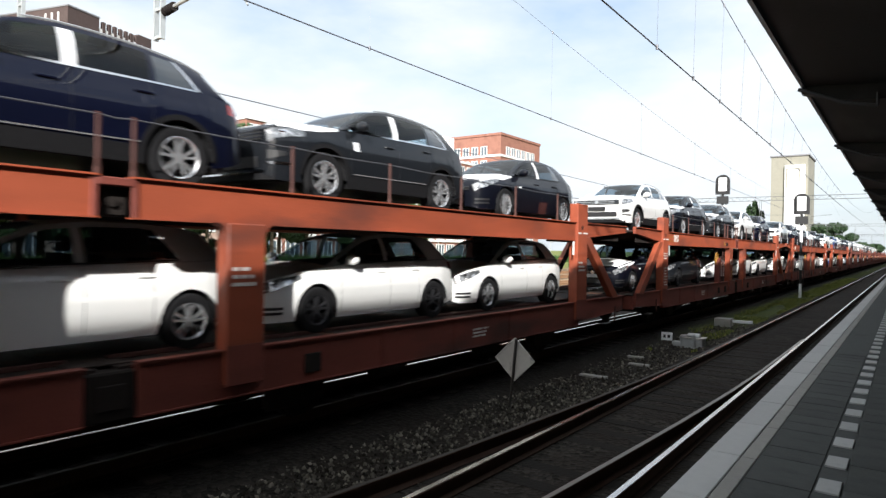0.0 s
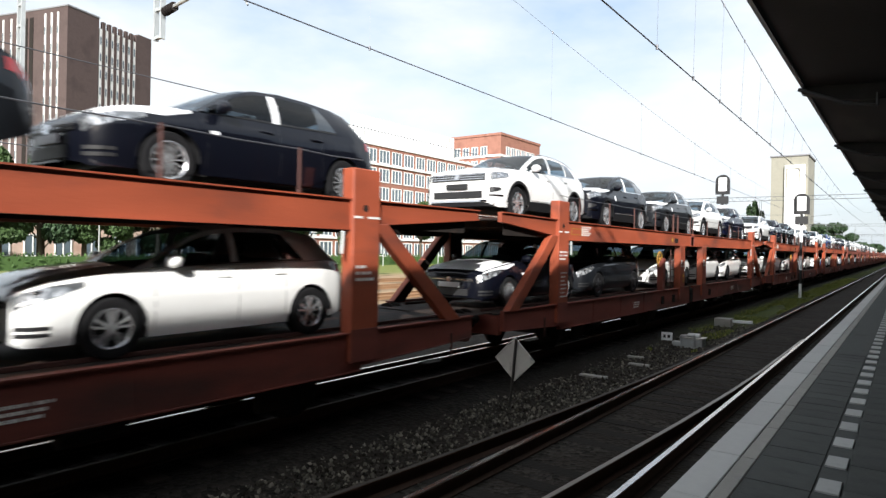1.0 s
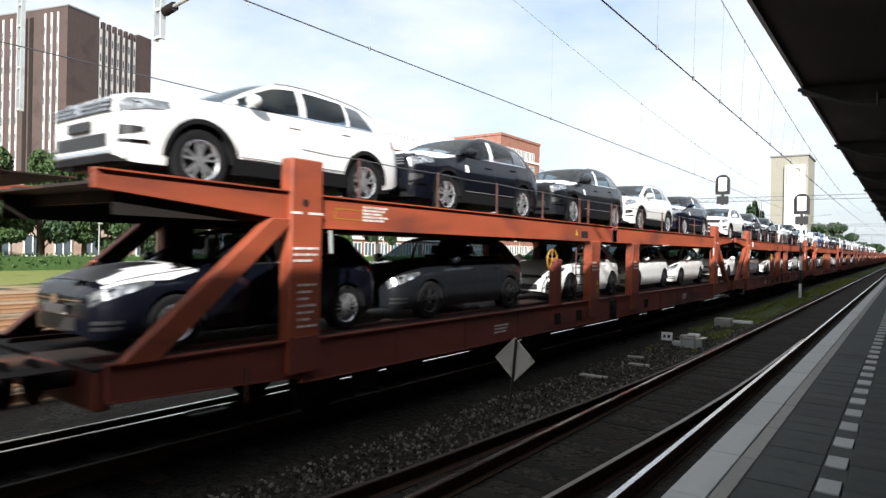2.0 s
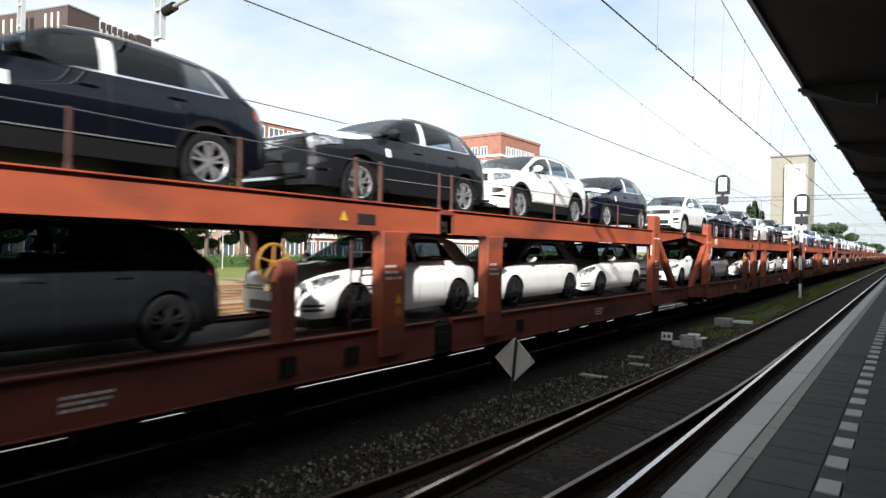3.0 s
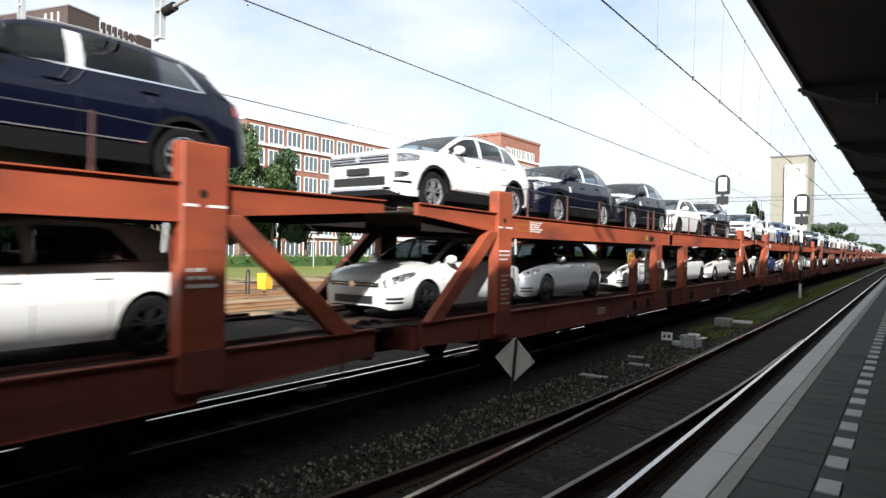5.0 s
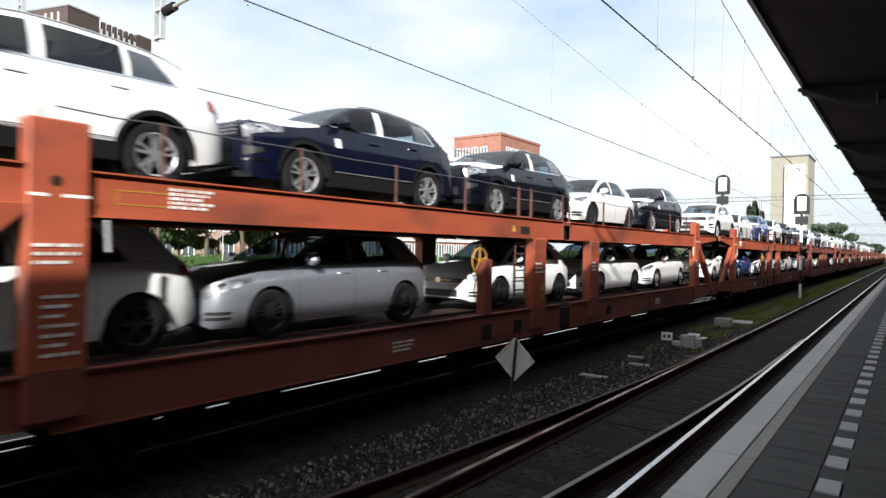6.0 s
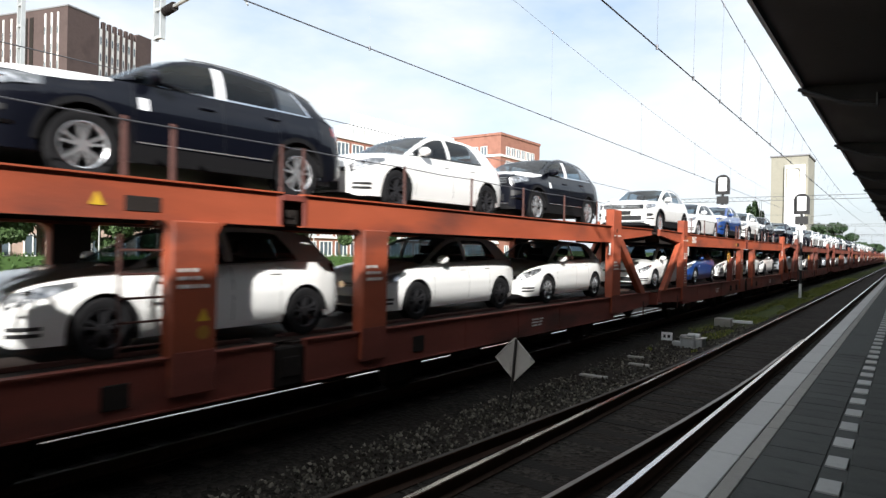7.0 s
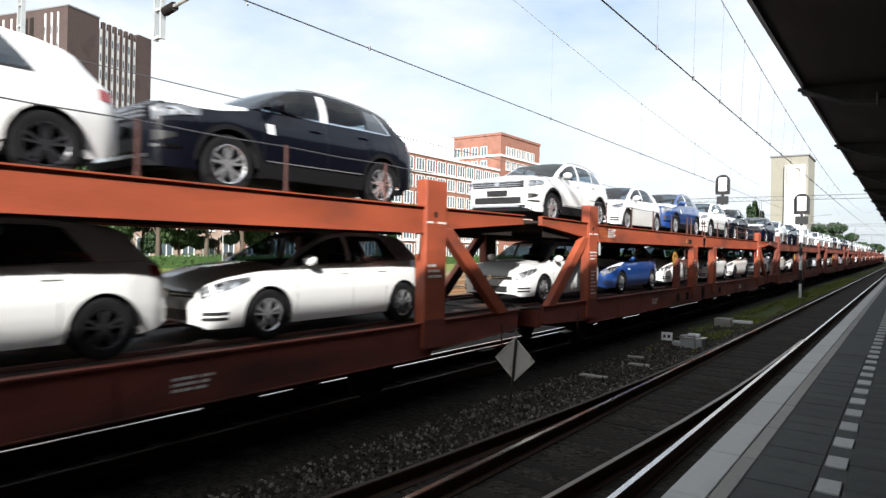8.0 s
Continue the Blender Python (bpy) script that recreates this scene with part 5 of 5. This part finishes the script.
def portal(y, full):
    """Steel portal across the tracks with lattice drops and registration arms."""
    p = tagged(new("catenary_portal"), "pale galvanised lattice portal carrying the overhead line", "catenary portal", "portals over the tracks")
    zb, steel = (8.6, GALV) if full else (9.25, PORTAL)
    for z in (zb, zb + .5):
        part("boom", boxm(-36, 9.5, y - .035, y + .035, z - .035, z + .035), steel, p)
    bm = bmesh.new()
    for i in range(34):
        x0 = -36 + i * .87
        rod(bm, (x0, y, zb), (x0 + .435, y, zb + .5), .02, 5); rod(bm, (x0 + .435, y, zb + .5), (x0 + .87, y, zb), .02, 5)
    part("lacing", bm, steel, p)["kind"] = "stuff"
    part("leg", boxm(-36.2, -35.9, y - .15, y + .15, -.3, zb + .5, bev=.01), steel, p)
    part("leg", boxm(9.2, 9.5, y - .12, y + .12, -.42, zb + .5, bev=.01), steel, p)
    for xd, xt, zc, bot in ((-9.8, -7.5, 5.66, 5.62), (-15.4, -12.0, 5.6, 5.1 if full else 5.9), (-19.6, -16.6, 5.55, 6.0)):
        d = part("drop_frame", boxm(xd - .12, xd - .08, y - .04, y + .04, bot, zb - .05), steel, p)
        part("drop_upright", boxm(xd + .08, xd + .12, y - .04, y + .04, bot, zb - .05), steel, d)
        for i in range(7 if bot < 5.5 else 6 if full else 2):
            z = bot + .02 + i * .45
            part("drop_rung", boxm(xd - .078, xd + .078, y - .03, y + .03, z, z + .05), steel, d)
        if full and xd < -12:
            continue
        arm = part("registration_arm", rod(rod(rod(bmesh.new(), (xd + .12, y, bot + .42), (xd + 1.1, y, bot + .52), .03, 8), (xd + 1.1, y, bot + .52), (xt - .25, y, zc + .45), .025, 8), (xt - .3, y, zc + .44), (xt + .02, y, zc + .03), .016, 6), steel, p)
        bm = bmesh.new()
        for i in range(4):
            rod(bm, (xd + .16 + i * .075, y, bot + .425 + i * .008), (xd + .21 + i * .075, y, bot + .43 + i * .008), .075, 12)
        part("insulator", bm, UNDER, arm, "dark ribbed insulator")
        part("upper_arm", rod(bmesh.new(), (xd + .12, y, bot + 1.5), (xt, y, 7.35), .022, 6), steel, p)


portal(5.4, True)
for i in (1, 2, 3):
    portal(5.4 + 84.6 * i, False)

# yard clutter
o = tagged(part("yellow_bin", prism(bmesh.new(), [(-.35, 0), (.35, 0), (.40, .95), (-.40, .95)], "y", -.3, .3, bev=.04), YELLOW), "yellow grit bin standing in the rail yard", "bin")
o.matrix_world = pose(-30.4, 23.5, -.31)
bm = bmesh.new()
pts = [(0, -.3, 0), (0, -.3, 1.1)] + [(0, -.3 * math.cos(a * math.pi / 8), 1.1 + .3 * math.sin(a * math.pi / 8)) for a in range(1, 8)] + [(0, .3, 1.1), (0, .3, 0)]
for a, b in zip(pts, pts[1:]):
    rod(bm, a, b, .04, 8)
o = tagged(part("hoop_barrier", bm, STEEL), "dark steel hoop barrier in the yard", "barrier")
o.matrix_world = pose(-25.9, 19, -.31, 0, 0, 40)
bm = boxm(-.12, .12, -.05, .05, 0, .9, bev=.02)
o = tagged(part("marker_post", bm, SIGNAL_W), "short white marker post in the yard", "post")
o.matrix_world = pose(-42.2, 22.3, -.31)
for i in range(9):
    l = tagged(new("yard_lamp"), "slim white lamp post by the hedge", "street lamp", "lamps by the hedge")
    part("pole", rod(bmesh.new(), (0, 0, 0), (0, 0, 4.2), .07, 8, .045), GALV, l)
    part("head", boxm(-.1, .5, -.1, .1, 4.15, 4.3, bev=.03), GALV, l)
    l.matrix_world = pose(-57.5, 14 + i * 12.5, -.31)

# ---- hedge, trees ----
rng = random.Random(3)


def leaf_cloud(bm, blobs, n, size):
    for i in range(n):
        c, r = rng.choice(blobs)
        d = Vector((rng.gauss(0, 1), rng.gauss(0, 1), rng.gauss(0, 1))).normalized()
        p = Vector(c) + Vector((d.x * r[0], d.y * r[1], d.z * r[2])) * (rng.random() ** .35)
        s = size * rng.uniform(.6, 1.4)
        q = Euler((rng.random() * 6.3, rng.random() * 6.3, rng.random() * 6.3)).to_matrix()
        vs = [bm.verts.new(p + q @ Vector(v) * s) for v in ((-.5, 0, 0), (0, -.28, .08), (.5, 0, 0), (0, .28, .08))]
        bm.faces.new(vs)
    return bm


def tree(x, y, h, w, label, material, n=7500, size=.46, trunk=.28, low=.38):
    t = tagged(new("tree"), label, "tree", "trees beyond the yard")
    bm = rod(bmesh.new(), (0, 0, 0), (.1, 0, h * .55), trunk, 9, trunk * .45)
    part("trunk", bm, BARK, t)
    blobs = []
    for i in range(15 if h > 12 else 9 if low > .3 else 6):
        a, rr = rng.random() * 6.3, rng.random() ** .5 * w * .62
        z = h * rng.uniform(low, .88)
        rr *= 1.15 - abs(z / h - .55) * 1.1
        c = (rr * math.cos(a), rr * math.sin(a), z)
        blobs.append((c, (w * rng.uniform(.2, .34), w * rng.uniform(.2, .34), h * rng.uniform(.08, .15))))
        part("limb", rod(bmesh.new(), (.05, 0, h * rng.uniform(.2, .45)), c, trunk * .3, 6, trunk * .08), BARK, t)
    part("crown", leaf_cloud(bmesh.new(), blobs, n, size), material, t, "leafy uneven crown")
    t.matrix_world = pose(x, y, -.3, 0, 0, rng.random() * 360)


for x, y, h, w, m_ in ((-63, 35, 15.6, 6.0, LEAF), (-62, 40, 13.8, 5.0, LEAF2), (-62, 44.6, 17.2, 6.2, LEAF), (-63, 49.6, 14.6, 5.0, LEAF2), (-68, 38, 13, 5, LEAF2), (-66, 25, 12, 5, LEAF), (-67, 18, 12, 5, LEAF2), (-67, 10, 12, 5, LEAF), (-67, 54, 11, 4.6, LEAF2), (-66, 29, 12.5, 4.4, LEAF2), (-67, 22, 11.5, 4.2, LEAF), (-68, 14, 11, 4.2, LEAF2),
                       (-64, 56, 9.5, 3.6, LEAF2), (-65, 63, 9.0, 3.6, LEAF), (-66, 72, 10.5, 3.8, LEAF2), (-67, 84, 11, 4, LEAF)):
    tree(x, y, h, w, "broad leafy green tree behind the rail yard", m_)
for i in range(12):
    tree(-64.5 - rng.random() * 3, 3 + i * 4.6 + rng.uniform(-1, 1), rng.uniform(6, 10), rng.uniform(3.8, 4.8), "broad leafy green tree behind the rail yard", (LEAF, LEAF2)[i % 2], 5000, .42, .2, .26)
for x, y, h, w in ((-35.5, 200, 18.5, 3.2), (-30, 215, 13, 5), (-21, 205, 10.5, 4.5), (-16, 200, 11.8, 5.5), (-11.5, 204, 9.5, 4.8), (-25, 190, 9, 3.5), (-17.5, 180, 8.5, 3.6), (-43, 190, 10, 5), (-50, 180, 9, 5)):
    tree(x, y, h, w * (1 if h > 15 else 1.5), "distant green tree by the line", LEAF2, 4200, .8, .28, .24)

bm = bmesh.new()
for i in range(23):
    y0 = -20 + i * 7
    leaf_cloud(bm, [((-61.5, y0 + j, .5), (.9, 1.0, .75)) for j in range(7)], 520, .34)
box(bm, -62.1, -60.9, -20, 141, -.3, .9)
tagged(part("hedge", bm, HEDGE), "long clipped green hedge beyond the sandy yard", "hedge", kind="stuff")


# ---- buildings ----
def facade_windows(parent, origin, along, n, step, floors, height, w, h, z0, proud, glass_m=PANE, bars=1, skip=()):
    """Framed windows on a wall: origin, unit vector along it; proud is the outward offset."""
    ax = Vector((*along, 0)); nx = Vector((along[1], -along[0], 0))
    f_me = p_me = None
    for i in range(n):
        for k in range(floors):
            if (i, k) in skip:
                continue
            base = Vector(origin) + ax * (step * (i + .5)) + Vector((0, 0, z0 + k * height)) + nx * proud
            m = Matrix.Translation(base) @ Matrix(((ax.x, nx.x, 0, 0), (ax.y, nx.y, 0, 0), (0, 0, 1, 0), (0, 0, 0, 1)))
            if f_me is None:
                bm = bmesh.new()
                for a, b, c_, d in ((-w / 2, -w / 2 + .14, 0, h), (w / 2 - .14, w / 2, 0, h), (-w / 2, w / 2, -.1, .1), (-w / 2, w / 2, h - .12, h + .02)):
                    box(bm, a, b, -.06, .10, c_, d)
                for j in range(bars):
                    xx = -w / 2 + w * (j + 1) / (bars + 1)
                    box(bm, xx - .06, xx + .06, -.05, .09, .1, h - .12)
                f = part("window", bm, WHITEF, parent); f_me = f.data
                g_ = part("pane", boxm(-w / 2 + .1, w / 2 - .1, -.04, .02, .05, h - .05), glass_m, f); p_me = g_.data
            else:
                f = shared("window", f_me, parent); shared("pane", p_me, f)
            f.matrix_basis = m


# brown tower block
tb = tagged(new("tower_block"), "tall dark brown brick tower block with white window strips", "building")
C0, dr, dl = Vector((-129.8, 53.3, 0)), Vector((-.282, .959, 0)), Vector((-.959, -.282, 0))
ang = math.atan2(dr.y, dr.x)
def tpt(a, b, z):
    v = C0 + dr * a + dl * b
    return (v.x, v.y, z)
def tbox(a0, a1, b0, b1, z0, z1):
    bm = bmesh.new()
    vs = [bm.verts.new(tpt(a, b, z)) for z in (z0, z1) for a, b in ((a0, b0), (a1, b0), (a1, b1), (a0, b1))]
    fs = [bm.faces.new([vs[i] for i in f]) for f in ((0, 3, 2, 1), (4, 5, 6, 7), (0, 1, 5, 4), (1, 2, 6, 5), (2, 3, 7, 6), (3, 0, 4, 7))]
    bmesh.ops.recalc_face_normals(bm, faces=fs)
    return bm
part("wall", tbox(0, 7.0, 0, 26, -.3, 47.3), DBRICK, tb)
part("wall", tbox(7.02, 16.9, .6, 26, -.3, 45.6), DBRICK, tb)
part("wall", tbox(16.92, 20.5, .02, 26, -.3, 47.3), DBRICK, tb)
part("roof_edge", tbox(-.1, 7.1, -.1, 26.1, 47.32, 47.6), ROOFM, tb)
for i in range(7):
    a = 7.3 + i * 1.4
    part("brick_pier", tbox(a + .55, a + 1.25, .0, .6, -.3, 46.9), DBRICK, tb)
    st_ = part("window_strip", tbox(a - .13, a + .53, .06, .6, .5, 45.4), STRIPW, tb, "white window strip")
    for k in range(5, 13):
        part("pane", tbox(a + .06, a + .34, .02, .07, 1.4 + k * 3.4, 3.0 + k * 3.4), PANE, st_)
for b in (2.4, 4.1, 5.8, 13.5, 15.2, 17.5):
    st_ = part("window_strip", tbox(-.12, 0, b - .22, b + .22, .5, 46.4), STRIPW, tb, "white window strip")
    for k in range(5, 13):
        part("pane", tbox(-.17, -.11, b - .12, b + .12, 1.4 + k * 3.4, 3.0 + k * 3.4), PANE, st_)
for b in (9.6, 11.2):
    part("shaft_joint", tbox(-.1, 0, b - .5, b + .5, -.3, 46.0), UNDER, tb, "dark recessed strip")

# long brick wing and its taller end block
wing = tagged(new("apartment_building"), "long red brick apartment building with white framed windows", "building")
part("wall", boxm(-92, -80, 58, 130.6, -.3, 21.2), BRICK, wing)
part("roof_edge", boxm(-92.2, -79.8, 57.8, 130.6, 21.22, 21.7), WHITEF, wing)
for z in (3.6, 10.4, 17.6):
    part("cornice", boxm(-79.97, -79.7, 58, 130.6, z, z + .35), WHITEF, wing)
facade_windows(wing, (-80, 58, 0), (0, 1), 20, 3.63, 6, 3.5, 2.9, 2.5, .6, .02, bars=2)
low = tagged(new("terrace_building"), "low pale brick terrace with tall white windows", "building")
part("wall", boxm(-92, -80, -20, 57.7, -.3, 7.6), PBRICK, low)
part("roof", prism(bmesh.new(), [(-92.4, 7.62), (-79.6, 7.62), (-86, 10.4)], "y", -20.2, 57.7), ROOFM, low)
facade_windows(low, (-80, -20, 0), (0, 1), 24, 3.2, 2, 3.6, 1.9, 2.5, .5, .02, bars=1)
blk = tagged(new("apartment_block"), "taller red brick apartment block with white window bands", "building")
part("wall", boxm(-97, -80, 131, 151, -.3, 30.2), BRICK, blk)
part("roof_edge", boxm(-97.2, -79.8, 130.8, 151.2, 30.22, 30.8), BRICK, blk)
part("cornice", boxm(-97.1, -79.75, 130.75, 151.1, 25.0, 25.5), WHITEF, blk)
facade_windows(blk, (-80, 133.2, 0), (0, 1), 6, 2.5, 8, 3.5, 1.9, 2.3, .9, .02, bars=1)
facade_windows(blk, (-97, 131, 0), (1, 0), 5, 2.7, 8, 3.5, 1.9, 2.3, .9, .02, bars=1)
plant = tagged(new("roof_plant_screen"), "white slatted screen round a rooftop plant room", "roof screen")
part("plant_room", boxm(-97, -92.3, 92, 128, -.3, 27.5), WHITEF, plant)
sl = None
for i in range(34):
    y = 92 + i * 1.08
    if sl is None:
        o = part("slat", boxm(-.12, .12, -.22, .22, 0, 8.0), SIGNAL_W, plant); sl = o.data
    else:
        o = shared("slat", sl, plant)
    o.location = (-91.9, y, 21.8)

# pale tower far along the line
lt = tagged(new("office_tower"), "pale cream office tower with a white front panel", "building")
part("wall", boxm(-30.1, -21.3, 190, 204, -.3, 28.6), CREAM, lt)
part("roof_edge", boxm(-30.4, -21.0, 189.7, 204.3, 28.62, 29.0), ROOFM, lt)
pn = part("front_panel", boxm(-26.7, -21.9, 189.2, 189.98, 3, 26.2, bev=.05), SIGNAL_W, lt, "white front panel")
for a, b, z0, z1 in ((-26.4, -26.1, 20, 25), (-23.4, -23.1, 20, 25), (-26.4, -23.1, 25, 25.3)):
    part("panel_groove", boxm(a, b, 189.1, 189.19, z0, z1), CREAM, pn, "thin frame line")
fb = tagged(new("distant_building"), "low distant pale building across the line", "building")
part("wall", boxm(-70, -52, 230, 250, -.3, 15), CREAM, fb)
part("roof", boxm(-70.4, -51.6, 229.6, 250.4, 15.02, 15.6), ROOFM, fb)
facade_windows(fb, (-70, 230, 0), (1, 0), 6, 3, 4, 3.5, 2.0, 1.8, 1.2, .02)


# ---- what moves: the train, rolling towards the camera ----
def motions():
    for thing, x, s, z in rolling:
        walk(thing, [(t, pose(x, s - gone(t), z)) for t in TIMES])
    for ws, y, z in wheelsets:
        walk(ws, [(i / 15, pose(0, y, z, math.degrees(gone(i / 15) / 0.42))) for i in range(121)])


motions()
